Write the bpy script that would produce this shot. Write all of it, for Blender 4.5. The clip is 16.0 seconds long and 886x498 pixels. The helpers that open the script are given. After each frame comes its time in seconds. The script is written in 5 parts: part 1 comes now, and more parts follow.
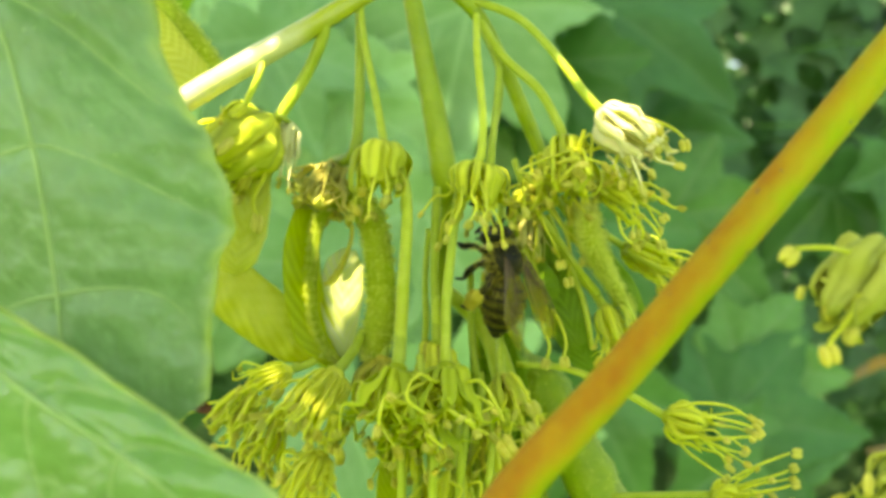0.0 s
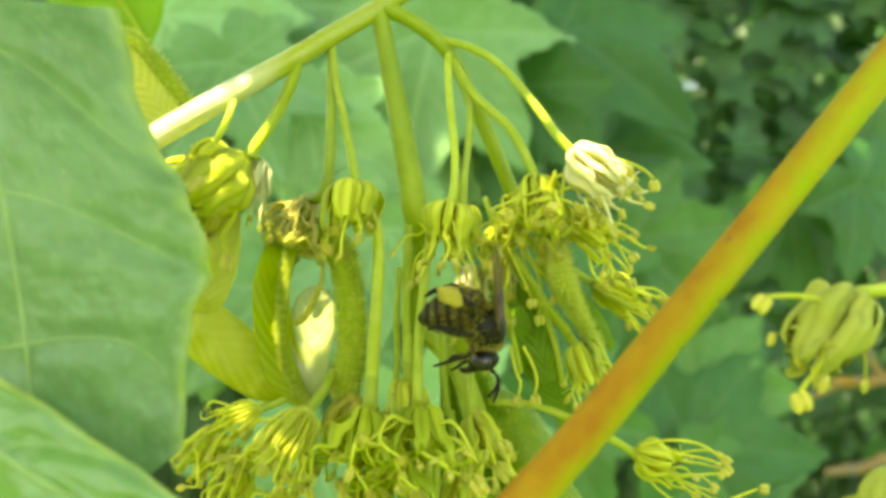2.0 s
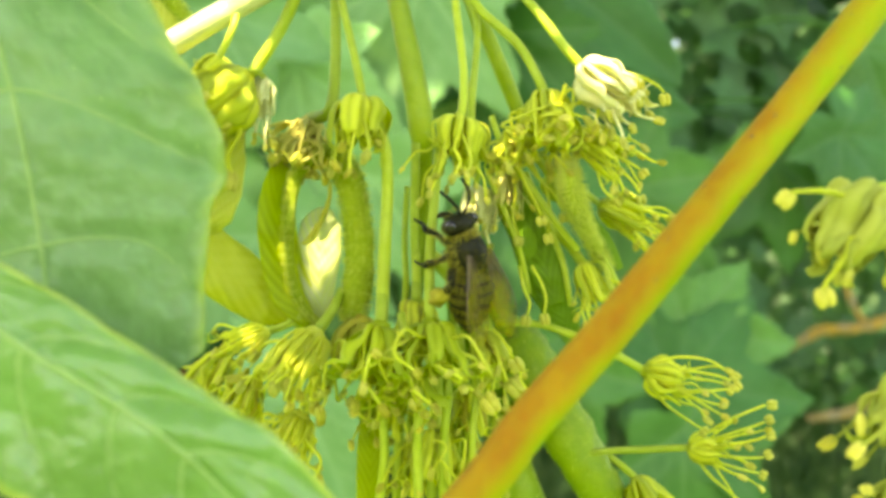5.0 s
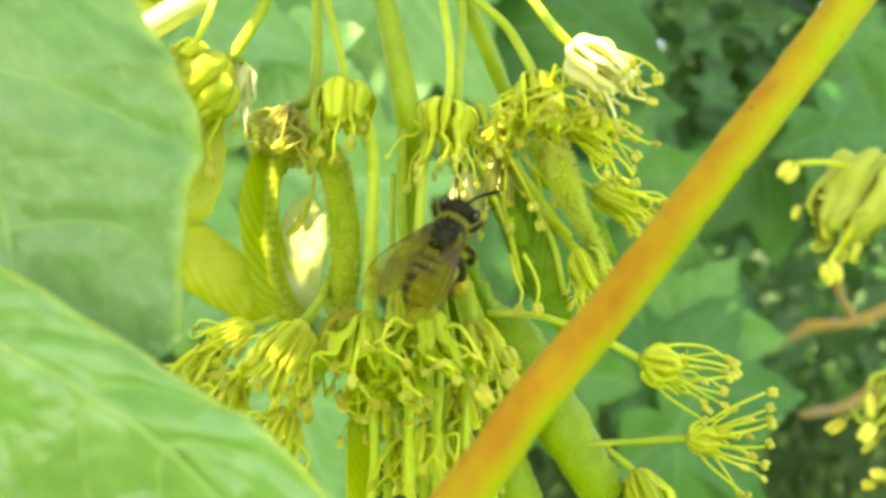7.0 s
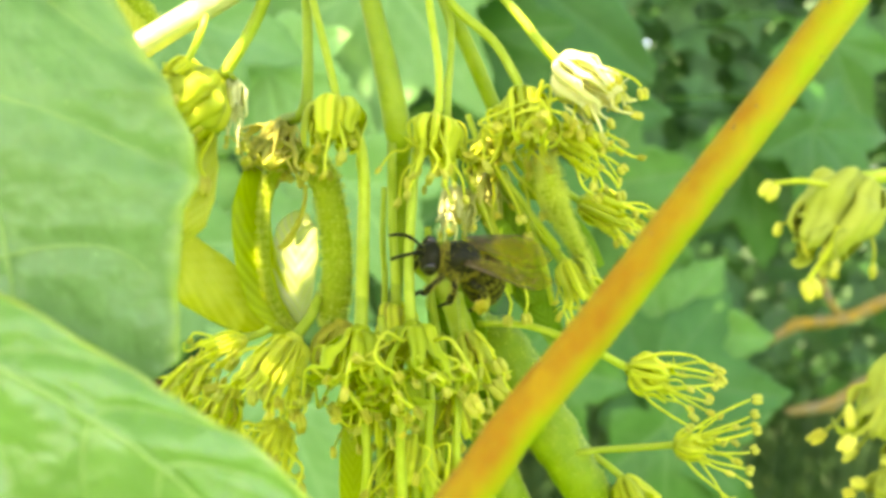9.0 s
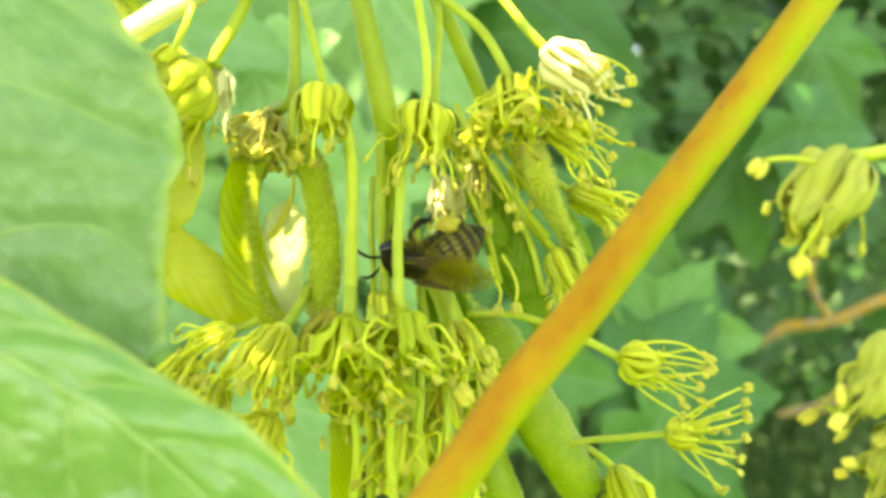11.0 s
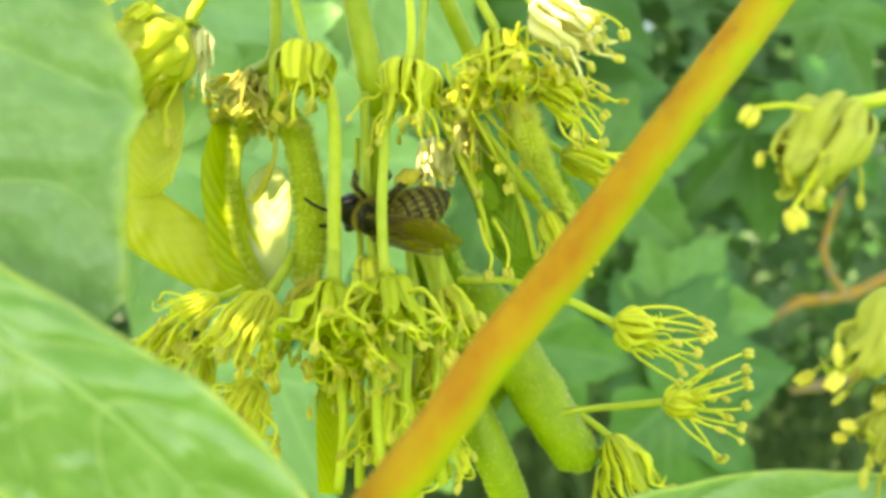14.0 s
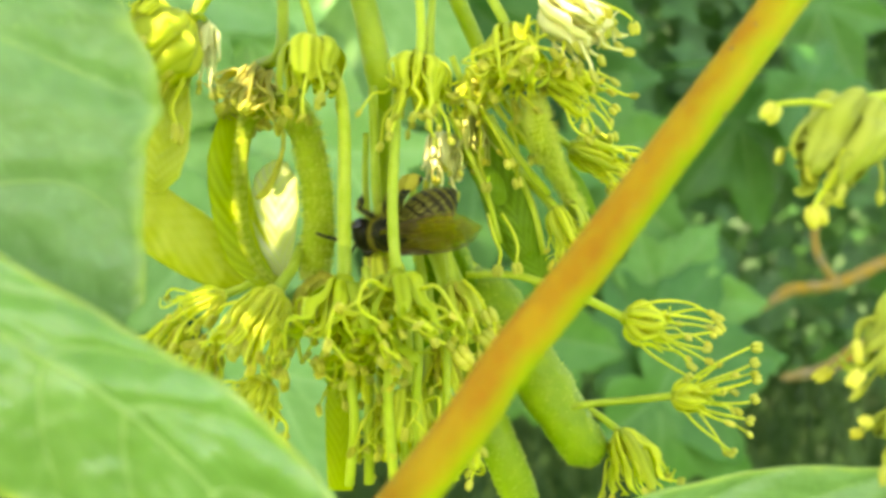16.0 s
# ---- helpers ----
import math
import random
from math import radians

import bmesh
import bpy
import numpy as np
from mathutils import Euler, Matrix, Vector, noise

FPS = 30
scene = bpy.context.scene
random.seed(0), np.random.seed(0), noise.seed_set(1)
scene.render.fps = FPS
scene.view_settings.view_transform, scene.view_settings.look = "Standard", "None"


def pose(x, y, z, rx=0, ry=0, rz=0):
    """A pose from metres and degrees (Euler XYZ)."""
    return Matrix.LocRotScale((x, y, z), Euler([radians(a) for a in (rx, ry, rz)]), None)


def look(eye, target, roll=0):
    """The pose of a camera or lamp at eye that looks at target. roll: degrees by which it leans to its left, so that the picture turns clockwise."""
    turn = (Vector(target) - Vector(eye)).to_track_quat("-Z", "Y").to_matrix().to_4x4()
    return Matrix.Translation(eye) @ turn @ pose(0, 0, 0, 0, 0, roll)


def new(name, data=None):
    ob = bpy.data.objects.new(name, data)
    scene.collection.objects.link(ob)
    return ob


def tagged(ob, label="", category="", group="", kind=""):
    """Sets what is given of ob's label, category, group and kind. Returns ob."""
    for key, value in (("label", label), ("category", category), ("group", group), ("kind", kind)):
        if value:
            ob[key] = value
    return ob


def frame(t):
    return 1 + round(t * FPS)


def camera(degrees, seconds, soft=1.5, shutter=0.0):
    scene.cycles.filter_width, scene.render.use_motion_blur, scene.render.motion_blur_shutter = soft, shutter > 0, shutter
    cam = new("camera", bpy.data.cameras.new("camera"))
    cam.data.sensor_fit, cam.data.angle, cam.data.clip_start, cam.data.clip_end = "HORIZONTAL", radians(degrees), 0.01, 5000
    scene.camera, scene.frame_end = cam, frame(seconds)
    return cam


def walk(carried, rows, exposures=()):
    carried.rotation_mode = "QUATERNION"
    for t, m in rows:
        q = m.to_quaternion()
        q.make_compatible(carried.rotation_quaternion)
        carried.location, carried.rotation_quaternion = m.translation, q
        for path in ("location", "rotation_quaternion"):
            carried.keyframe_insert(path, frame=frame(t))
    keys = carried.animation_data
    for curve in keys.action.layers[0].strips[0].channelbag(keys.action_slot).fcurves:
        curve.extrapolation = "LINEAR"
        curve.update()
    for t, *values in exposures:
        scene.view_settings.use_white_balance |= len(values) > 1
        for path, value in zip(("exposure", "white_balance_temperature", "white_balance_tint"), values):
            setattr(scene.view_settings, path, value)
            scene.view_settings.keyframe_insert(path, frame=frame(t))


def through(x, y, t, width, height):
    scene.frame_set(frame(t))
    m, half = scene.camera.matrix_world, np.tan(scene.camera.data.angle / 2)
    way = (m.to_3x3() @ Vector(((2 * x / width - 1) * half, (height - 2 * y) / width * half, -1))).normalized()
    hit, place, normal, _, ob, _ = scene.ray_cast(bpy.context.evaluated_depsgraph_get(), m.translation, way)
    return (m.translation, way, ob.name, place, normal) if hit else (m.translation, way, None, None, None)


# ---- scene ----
# A honeybee on hanging maple blossom. The plan is in millimetres about a point 0.45 m above the ground.
cam = camera(50, 16.0, soft=3.6)
PATH = [
    (0, (0.00289, -0.09447, 0.45301), (-0.00380, 0.00530, 0.45421), 1.54),
    (0.5, (0.00254, -0.09546, 0.45378), (-0.00278, 0.00439, 0.45496), 1.75),
    (1, (0.00096, -0.09543, 0.45503), (-0.00265, 0.00450, 0.45666), 1.68),
    (1.5, (0.00151, -0.09425, 0.45435), (-0.00103, 0.00568, 0.45707), 1.67),
    (2, (0.00163, -0.09457, 0.45517), (-0.00087, 0.00535, 0.45824), 1.57),
    (2.5, (0.00028, -0.09563, 0.45338), (-0.00193, 0.00429, 0.45654), 1.57),
    (3, (0.00388, -0.09542, 0.45210), (0.00168, 0.00452, 0.45472), 1.01),
    (3.5, (0.00308, -0.09331, 0.45091), (0.00150, 0.00666, 0.45251), 0.74),
    (4, (0.00347, -0.09243, 0.45050), (0.00224, 0.00756, 0.45111), 0.80),
    (4.5, (0.00047, -0.09245, 0.44934), (-0.00026, 0.00755, 0.44957), 0.49),
    (4.7, (-0.00105, -0.09366, 0.45057), (-0.00141, 0.00634, 0.44979), 1.00),
    (6.8, (-0.00145, -0.09070, 0.44912), (-0.00038, 0.00929, 0.44972), 0.03),
    (7, (-0.00137, -0.09054, 0.44883), (-0.00030, 0.00946, 0.44876), -0.04),
    (7.5, (-0.00194, -0.09073, 0.45079), (-0.00025, 0.00925, 0.45041), -0.10),
    (8, (-0.00066, -0.09148, 0.45017), (0.00096, 0.00850, 0.44990), -0.07),
    (8.5, (-0.00056, -0.09198, 0.45016), (0.00095, 0.00800, 0.44984), -0.24),
    (9, (-0.00151, -0.09202, 0.45031), (0.00074, 0.00795, 0.44998), -0.40),
    (9.2, (-0.00240, -0.09139, 0.44880), (0.00009, 0.00858, 0.44867), -0.51),
    (11.3, (-0.00130, -0.09177, 0.44800), (0.00195, 0.00818, 0.44870), -0.79),
    (11.5, (-0.00172, -0.09252, 0.44776), (0.00057, 0.00745, 0.44848), -0.71),
    (12, (-0.00141, -0.09213, 0.44837), (0.00079, 0.00784, 0.44878), -0.78),
    (12.5, (-0.00105, -0.09100, 0.44895), (0.00066, 0.00898, 0.44891), -0.95),
    (13, (-0.00069, -0.09081, 0.45023), (0.00108, 0.00917, 0.44930), -1.19),
    (13.5, (0.00088, -0.08986, 0.44801), (0.00261, 0.01012, 0.44685), -1.25),
    (14, (0.00125, -0.08879, 0.44651), (0.00292, 0.01119, 0.44525), -1.29),
    (14.5, (0.00175, -0.08851, 0.44840), (0.00324, 0.01146, 0.44662), -1.36),
    (15, (0.00111, -0.08878, 0.44913), (0.00238, 0.01119, 0.44679), -1.38),
    (15.5, (-0.00081, -0.08910, 0.44826), (0.00116, 0.01085, 0.44570), -1.17),
    (16, (-0.00090, -0.08825, 0.44725), (0.00214, 0.01167, 0.44470), -1.52),
]
EXPOSURES = [(0, 2.38, 9300, 9), (3.6, 2.49, 9400, 10), (4.7, 2.57, 9400, 11), (6.8, 2.74, 9500, 13), (9, 2.88, 9500, 14), (11.5, 2.86, 9500, 14), (13, 2.77, 9500, 13), (16, 2.77, 9500, 13)]
walk(cam, [(t, look(eye, target, roll)) for t, eye, target, roll in PATH], EXPOSURES)
cam.data.dof.use_dof = True
cam.data.dof.focus_distance = 0.094
cam.data.dof.aperture_fstop = 33

# ---- light: open shade under unseen leaves added overhead, sun high behind the viewer ----
SUN_ELEVATION, SUN_TURN = radians(53), radians(203)
world = bpy.data.worlds.new("sky")
scene.world = world
world.use_nodes = True
sky = world.node_tree.nodes.new("ShaderNodeTexSky")
sky.sky_type, sky.sun_disc = "NISHITA", False
sky.sun_elevation, sky.sun_rotation = SUN_ELEVATION, SUN_TURN
world.node_tree.links.new(sky.outputs[0], world.node_tree.nodes["Background"].inputs[0])
world.node_tree.nodes["Background"].inputs[1].default_value = 0.15
sun = new("sun", bpy.data.lights.new("sun", "SUN"))
sun.data.energy, sun.data.angle, sun.data.color = 5.0, radians(0.45), (1.0, 0.95, 0.86)
TO_SUN = Vector((math.sin(SUN_TURN) * math.cos(SUN_ELEVATION), math.cos(SUN_TURN) * math.cos(SUN_ELEVATION), math.sin(SUN_ELEVATION)))
sun.matrix_world = look(TO_SUN * 5, (0, 0, 0))


# ---- materials ----
def nodes_of(name):
    m = bpy.data.materials.new(name)
    m.use_nodes = True
    n, l = m.node_tree.nodes, m.node_tree.links
    return m, n, l, n["Principled BSDF"]


def mixed(n, l, fac, a, b, mode="MIX"):
    x = n.new("ShaderNodeMix")
    x.data_type, x.blend_type = "RGBA", mode
    for socket, value in ((x.inputs[0], fac), (x.inputs[6], a), (x.inputs[7], b)):
        if isinstance(value, bpy.types.NodeSocket):
            l.new(value, socket)
        else:
            socket.default_value = value if isinstance(value, (int, float)) else (*value, 1)
    return x.outputs[2]


def grain(n, l, scale, low, high, detail=4, stretch=None):
    """Noise over the object's own space, spread between low and high."""
    tex, co, ramp = n.new("ShaderNodeTexNoise"), n.new("ShaderNodeTexCoord"), n.new("ShaderNodeMapRange")
    tex.inputs["Scale"].default_value, tex.inputs["Detail"].default_value = scale, detail
    if stretch:
        mapping = n.new("ShaderNodeMapping")
        mapping.inputs["Scale"].default_value = stretch
        l.new(co.outputs["Object"], mapping.inputs[0])
        l.new(mapping.outputs[0], tex.inputs["Vector"])
    else:
        l.new(co.outputs["Object"], tex.inputs["Vector"])
    ramp.inputs[1].default_value, ramp.inputs[2].default_value = low, high
    l.new(tex.outputs[0], ramp.inputs[0])
    return ramp.outputs[0]


def attribute(n, name):
    a = n.new("ShaderNodeAttribute")
    a.attribute_name = name
    return a.outputs["Fac"]


def varied(n, l, colour, amount):
    """The colour a little lighter or darker, and warmer or cooler, from object to object."""
    info, hsv, low = n.new("ShaderNodeObjectInfo"), n.new("ShaderNodeHueSaturation"), n.new("ShaderNodeMapRange")
    low.inputs[3].default_value, low.inputs[4].default_value = 1 - amount, 1 + amount
    l.new(info.outputs["Random"], low.inputs[0])
    l.new(low.outputs[0], hsv.inputs["Value"])
    hue = n.new("ShaderNodeMapRange")
    hue.inputs[3].default_value, hue.inputs[4].default_value = 0.5 + amount * 0.05, 0.5 - amount * 0.05
    l.new(info.outputs["Random"], hue.inputs[0])
    l.new(hue.outputs[0], hsv.inputs["Hue"])
    l.new(colour, hsv.inputs["Color"])
    return hsv.outputs[0]


def plant(name, a, b, through, scale=900, rough=0.5, bump=0.25, vary=0.15, mark=None, mark_colour=(0, 0, 0), glow=1.5, spec=0.25, quilt=0.0, rim=None):
    """Living tissue: two tones of grain, fine relief, and light that comes through it."""
    m, n, l, p = nodes_of(name)
    colour = mixed(n, l, grain(n, l, scale, 0.35, 0.65), a, b)
    colour = mixed(n, l, grain(n, l, scale * 0.13, 0.42, 0.72, 2), colour, tuple(v * 0.78 for v in a))
    if mark:
        colour = mixed(n, l, attribute(n, mark), colour, mark_colour)
    if rim:
        colour = mixed(n, l, attribute(n, "rim"), colour, rim)
    if vary:
        colour = varied(n, l, colour, vary)
    l.new(colour, p.inputs["Base Color"])
    p.inputs["Roughness"].default_value = rough
    p.inputs["Specular IOR Level"].default_value = spec
    relief = n.new("ShaderNodeBump")
    relief.inputs["Strength"].default_value, relief.inputs["Distance"].default_value = bump, 0.0003
    l.new(grain(n, l, scale * 1.6, 0.2, 0.8), relief.inputs["Height"])
    if quilt:
        puff = n.new("ShaderNodeBump")
        puff.inputs["Strength"].default_value, puff.inputs["Distance"].default_value = quilt, 0.0022
        l.new(grain(n, l, 210, 0.25, 0.75, 3), puff.inputs["Height"])
        l.new(puff.outputs[0], relief.inputs["Normal"])
        dots = n.new("ShaderNodeTexVoronoi")
        dots.inputs["Scale"].default_value = 520
        where = n.new("ShaderNodeNewGeometry")
        l.new(where.outputs["Position"], dots.inputs["Vector"])
        small = n.new("ShaderNodeMapRange")
        small.inputs["From Min"].default_value, small.inputs["From Max"].default_value = 0.07, 0.02
        l.new(dots.outputs["Distance"], small.inputs["Value"])
        colour = mixed(n, l, small.outputs["Result"], colour, (0.28, 0.46, 0.16))
        l.new(colour, p.inputs["Base Color"])
    l.new(relief.outputs[0], p.inputs["Normal"])
    t, mix = n.new("ShaderNodeBsdfTranslucent"), n.new("ShaderNodeMixShader")
    bright = mixed(n, l, 1.0, colour, (glow, glow, glow * 0.6), "MULTIPLY")
    l.new(bright, t.inputs["Color"])
    mix.inputs[0].default_value = through
    l.new(p.outputs[0], mix.inputs[1])
    l.new(t.outputs[0], mix.inputs[2])
    l.new(mix.outputs[0], n["Material Output"].inputs[0])
    return m


def solid(name, a, b, scale=1200, rough=0.5, bump=0.2, spec=0.5, coat=0.0):
    m, n, l, p = nodes_of(name)
    l.new(mixed(n, l, grain(n, l, scale, 0.35, 0.65), a, b), p.inputs["Base Color"])
    p.inputs["Roughness"].default_value, p.inputs["Specular IOR Level"].default_value = rough, spec
    p.inputs["Coat Weight"].default_value = coat
    relief = n.new("ShaderNodeBump")
    relief.inputs["Strength"].default_value, relief.inputs["Distance"].default_value = bump, 0.0002
    l.new(grain(n, l, scale * 1.7, 0.2, 0.8), relief.inputs["Height"])
    l.new(relief.outputs[0], p.inputs["Normal"])
    return m


def petiole_material():
    """A leaf stalk flushed orange-red on its sunny side, green on the other and towards its far end."""
    m, n, l, p = nodes_of("flushed_stalk")
    red = mixed(n, l, grain(n, l, 420, 0.38, 0.64, 6, (1, 1, 0.5)), (0.300, 0.172, 0.010), (0.262, 0.116, 0.008))
    green = mixed(n, l, grain(n, l, 300, 0.4, 0.62, 4), (0.24, 0.32, 0.012), (0.31, 0.31, 0.016))
    patch = n.new("ShaderNodeMath")
    patch.operation, patch.use_clamp = "ADD", True
    wobble = n.new("ShaderNodeMath")
    wobble.operation = "MULTIPLY_ADD"
    l.new(grain(n, l, 150, 0.2, 0.8, 3), wobble.inputs[0])
    wobble.inputs[1].default_value, wobble.inputs[2].default_value = 0.5, -0.25
    l.new(attribute(n, "flush"), patch.inputs[0])
    l.new(wobble.outputs[0], patch.inputs[1])
    colour = mixed(n, l, patch.outputs[0], green, red)
    l.new(colour, p.inputs["Base Color"])
    p.inputs["Roughness"].default_value, p.inputs["Specular IOR Level"].default_value = 0.6, 0.06
    p.inputs["Subsurface Weight"].default_value, p.inputs["Subsurface Scale"].default_value = 0.15, 0.0008
    relief = n.new("ShaderNodeBump")
    relief.inputs["Strength"].default_value, relief.inputs["Distance"].default_value = 0.25, 0.0003
    l.new(grain(n, l, 1400, 0.2, 0.8, 4, (1, 1, 0.3)), relief.inputs["Height"])
    l.new(relief.outputs[0], p.inputs["Normal"])
    return m


def wing_material():
    m, n, l, p = nodes_of("wing_membrane")
    l.new(mixed(n, l, grain(n, l, 500, 0.35, 0.65), (0.28, 0.27, 0.008), (0.16, 0.15, 0.005)), p.inputs["Base Color"])
    p.inputs["Roughness"].default_value, p.inputs["Specular IOR Level"].default_value = 0.45, 0.04
    alpha = n.new("ShaderNodeMapRange")
    alpha.inputs[3].default_value, alpha.inputs[4].default_value = 0.16, 0.40
    l.new(grain(n, l, 900, 0.3, 0.7), alpha.inputs[0])
    l.new(alpha.outputs[0], p.inputs["Alpha"])
    return m


M_LEAF = plant("leaf_near", (0.122, 0.272, 0.078), (0.155, 0.320, 0.105), 0.28, 420, 0.40, 0.2, 0.04, "vein", (0.20, 0.39, 0.14), spec=0.4, quilt=0.34, rim=(0.30, 0.45, 0.09))
M_LEAF_LOW = plant("leaf_low", (0.125, 0.295, 0.056), (0.155, 0.340, 0.082), 0.30, 420, 0.28, 0.2, 0.04, "vein", (0.18, 0.37, 0.09), spec=0.6, quilt=0.38, rim=(0.40, 0.52, 0.09))
M_RIB = plant("leaf_rib", (0.22, 0.39, 0.11), (0.26, 0.43, 0.14), 0.2, 500, 0.45, 0.15, 0.0)
# lighter copy of the leaf behind, its colour standing in for sun on it
M_LEAF_SUNLIT = plant("leaf_behind_sunlit", (0.195, 0.405, 0.130), (0.240, 0.470, 0.185), 0.36, 160, 0.5, 0.2, 0.22, "vein", (0.265, 0.485, 0.200))
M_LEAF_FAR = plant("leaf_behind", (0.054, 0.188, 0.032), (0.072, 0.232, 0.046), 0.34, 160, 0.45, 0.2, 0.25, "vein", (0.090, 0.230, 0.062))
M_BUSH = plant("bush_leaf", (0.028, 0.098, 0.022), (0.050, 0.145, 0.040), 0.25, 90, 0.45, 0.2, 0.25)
M_GRASS = plant("grass_blade", (0.035, 0.090, 0.025), (0.060, 0.130, 0.035), 0.25, 60, 0.5, 0.2, 0.0)
M_STALK = plant("flower_stalk", (0.37, 0.49, 0.035), (0.45, 0.56, 0.065), 0.24, 700, 0.42, 0.25, 0.14, glow=1.3)
M_AXIS = plant("green_axis", (0.235, 0.365, 0.012), (0.32, 0.44, 0.026), 0.15, 420, 0.45, 0.7, 0.05, glow=1.3, spec=0.3)
# the pale tones carry sun on the twig, the olive its unlit part
M_TWIG = plant("green_twig", (0.52, 0.57, 0.21), (0.60, 0.62, 0.29), 0.10, 500, 0.35, 0.3, 0.05, "flush", (0.33, 0.40, 0.025), glow=1.2, spec=0.5)
M_SEPAL = plant("sepal_tissue", (0.45, 0.53, 0.035), (0.56, 0.63, 0.065), 0.42, 800, 0.45, 0.35, 0.16, "vein", (0.60, 0.65, 0.07), glow=1.35, spec=0.2)
M_GREEN_SEPAL = plant("green_sepal", (0.42, 0.53, 0.022), (0.50, 0.60, 0.038), 0.45, 800, 0.45, 0.35, 0.18, "vein", (0.48, 0.57, 0.045), glow=1.3, spec=0.2)
M_FILAMENT = plant("filament_tissue", (0.66, 0.71, 0.06), (0.74, 0.77, 0.11), 0.42, 900, 0.4, 0.15, 0.12, glow=1.25)
M_ANTHER = plant("anther_tissue", (0.62, 0.62, 0.10), (0.53, 0.50, 0.07), 0.24, 1500, 0.6, 0.4, 0.20, glow=1.2)
M_WITHERED = plant("withered_tissue", (0.58, 0.57, 0.07), (0.46, 0.42, 0.04), 0.35, 900, 0.6, 0.4, 0.22, glow=1.2)
M_PALE = plant("pale_petal", (0.80, 0.83, 0.10), (0.86, 0.88, 0.15), 0.52, 700, 0.4, 0.15, 0.05, glow=1.15)
M_BUD = plant("side_flower_tissue", (0.35, 0.40, 0.045), (0.42, 0.46, 0.065), 0.25, 700, 0.5, 0.3, 0.12, "vein", (0.42, 0.47, 0.07), glow=1.2, spec=0.2)
M_STRAW = plant("straw_tissue", (0.62, 0.59, 0.15), (0.71, 0.68, 0.22), 0.45, 800, 0.6, 0.3, 0.15, glow=1.15, spec=0.1)
M_BROWN = solid("dry_brown_scale", (0.16, 0.065, 0.012), (0.07, 0.03, 0.010), 700, 0.6, 0.5, 0.2)
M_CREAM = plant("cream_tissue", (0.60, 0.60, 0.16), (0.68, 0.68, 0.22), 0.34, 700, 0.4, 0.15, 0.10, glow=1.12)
# whiter copy of the cream tissue, lightened to read as sunlit
M_PETAL_SUNLIT = plant("sunlit_cream_petal", (0.77, 0.77, 0.34), (0.83, 0.82, 0.44), 0.36, 700, 0.4, 0.15, 0.06, glow=1.12)
M_SAMARA = plant("seed_wing", (0.37, 0.46, 0.016), (0.44, 0.52, 0.028), 0.50, 350, 0.42, 0.3, 0.08, "vein", (0.41, 0.49, 0.026), glow=1.6, spec=0.2)
M_GREEN_WING = plant("green_seed_wing", (0.20, 0.34, 0.010), (0.27, 0.41, 0.016), 0.25, 500, 0.5, 0.7, 0.10, "vein", (0.32, 0.44, 0.03), glow=1.4, spec=0.35)
M_DEEP = plant("deep_green_wing", (0.135, 0.285, 0.008), (0.19, 0.35, 0.014), 0.28, 500, 0.5, 0.7, 0.10, "vein", (0.20, 0.37, 0.02), glow=1.4, spec=0.2)
# seed wing colour lightened so that its sun patches turn out white
M_PANEL = plant("sunlit_seed_wing", (0.54, 0.60, 0.28), (0.61, 0.66, 0.36), 0.36, 350, 0.35, 0.3, 0.0, "vein", (0.50, 0.58, 0.11), glow=1.3, spec=0.5)
M_OLIVE = plant("olive_seed_wing", (0.34, 0.415, 0.010), (0.40, 0.46, 0.016), 0.36, 350, 0.45, 0.3, 0.05, "vein", (0.42, 0.48, 0.03), glow=1.25, spec=0.2)
M_TAN = plant("drying_seed_wing", (0.74, 0.77, 0.20), (0.80, 0.82, 0.26), 0.60, 350, 0.45, 0.3, 0.0, "vein", (0.60, 0.62, 0.11), glow=1.3, spec=0.2)
M_YOUNG = plant("young_leaf", (0.30, 0.52, 0.12), (0.36, 0.58, 0.16), 0.45, 300, 0.5, 0.2, 0.0, "vein", (0.36, 0.58, 0.16), glow=1.4)
# leaf colour brightened to lime in place of sun shining through
M_LIME_SUNLIT = plant("sunlit_lime_leaf", (0.24, 0.46, 0.020), (0.30, 0.52, 0.030), 0.5, 160, 0.5, 0.2, 0.0, glow=1.5)
M_FUZZ = plant("downy_hair", (0.60, 0.67, 0.12), (0.68, 0.74, 0.18), 0.4, 900, 0.6, 0.0, 0.0)
M_DOWN = plant("downy_seed", (0.34, 0.47, 0.022), (0.44, 0.54, 0.045), 0.3, 1600, 0.65, 0.8, 0.08)
M_LICHEN = solid("lichen_crust", (0.27, 0.165, 0.020), (0.17, 0.15, 0.085), 140, 0.85, 0.8, 0.2)
# soil made green so the ground throws fill light up at the flowers
M_SOIL = solid("green_bounce_soil", (0.060, 0.125, 0.028), (0.040, 0.075, 0.020), 14, 0.9, 0.8, 0.2)
M_PETIOLE = petiole_material()
M_CHITIN = solid("black_chitin", (0.010, 0.011, 0.004), (0.017, 0.017, 0.006), 900, 0.42, 0.25, 0.10)
M_BANDS = solid("brown_chitin", (0.034, 0.028, 0.006), (0.020, 0.017, 0.004), 900, 0.45, 0.2, 0.10)
M_EYE = solid("dark_eye", (0.010, 0.008, 0.006), (0.016, 0.012, 0.008), 2500, 0.22, 0.2, 0.6)
M_PILE = plant("bee_hair", (0.34, 0.31, 0.045), (0.44, 0.40, 0.085), 0.25, 700, 0.8, 0.0, 0.0, spec=0.05)
M_BAND_FUR = plant("abdomen_hair", (0.25, 0.23, 0.045), (0.34, 0.315, 0.080), 0.2, 700, 0.8, 0.0, 0.0, spec=0.05)
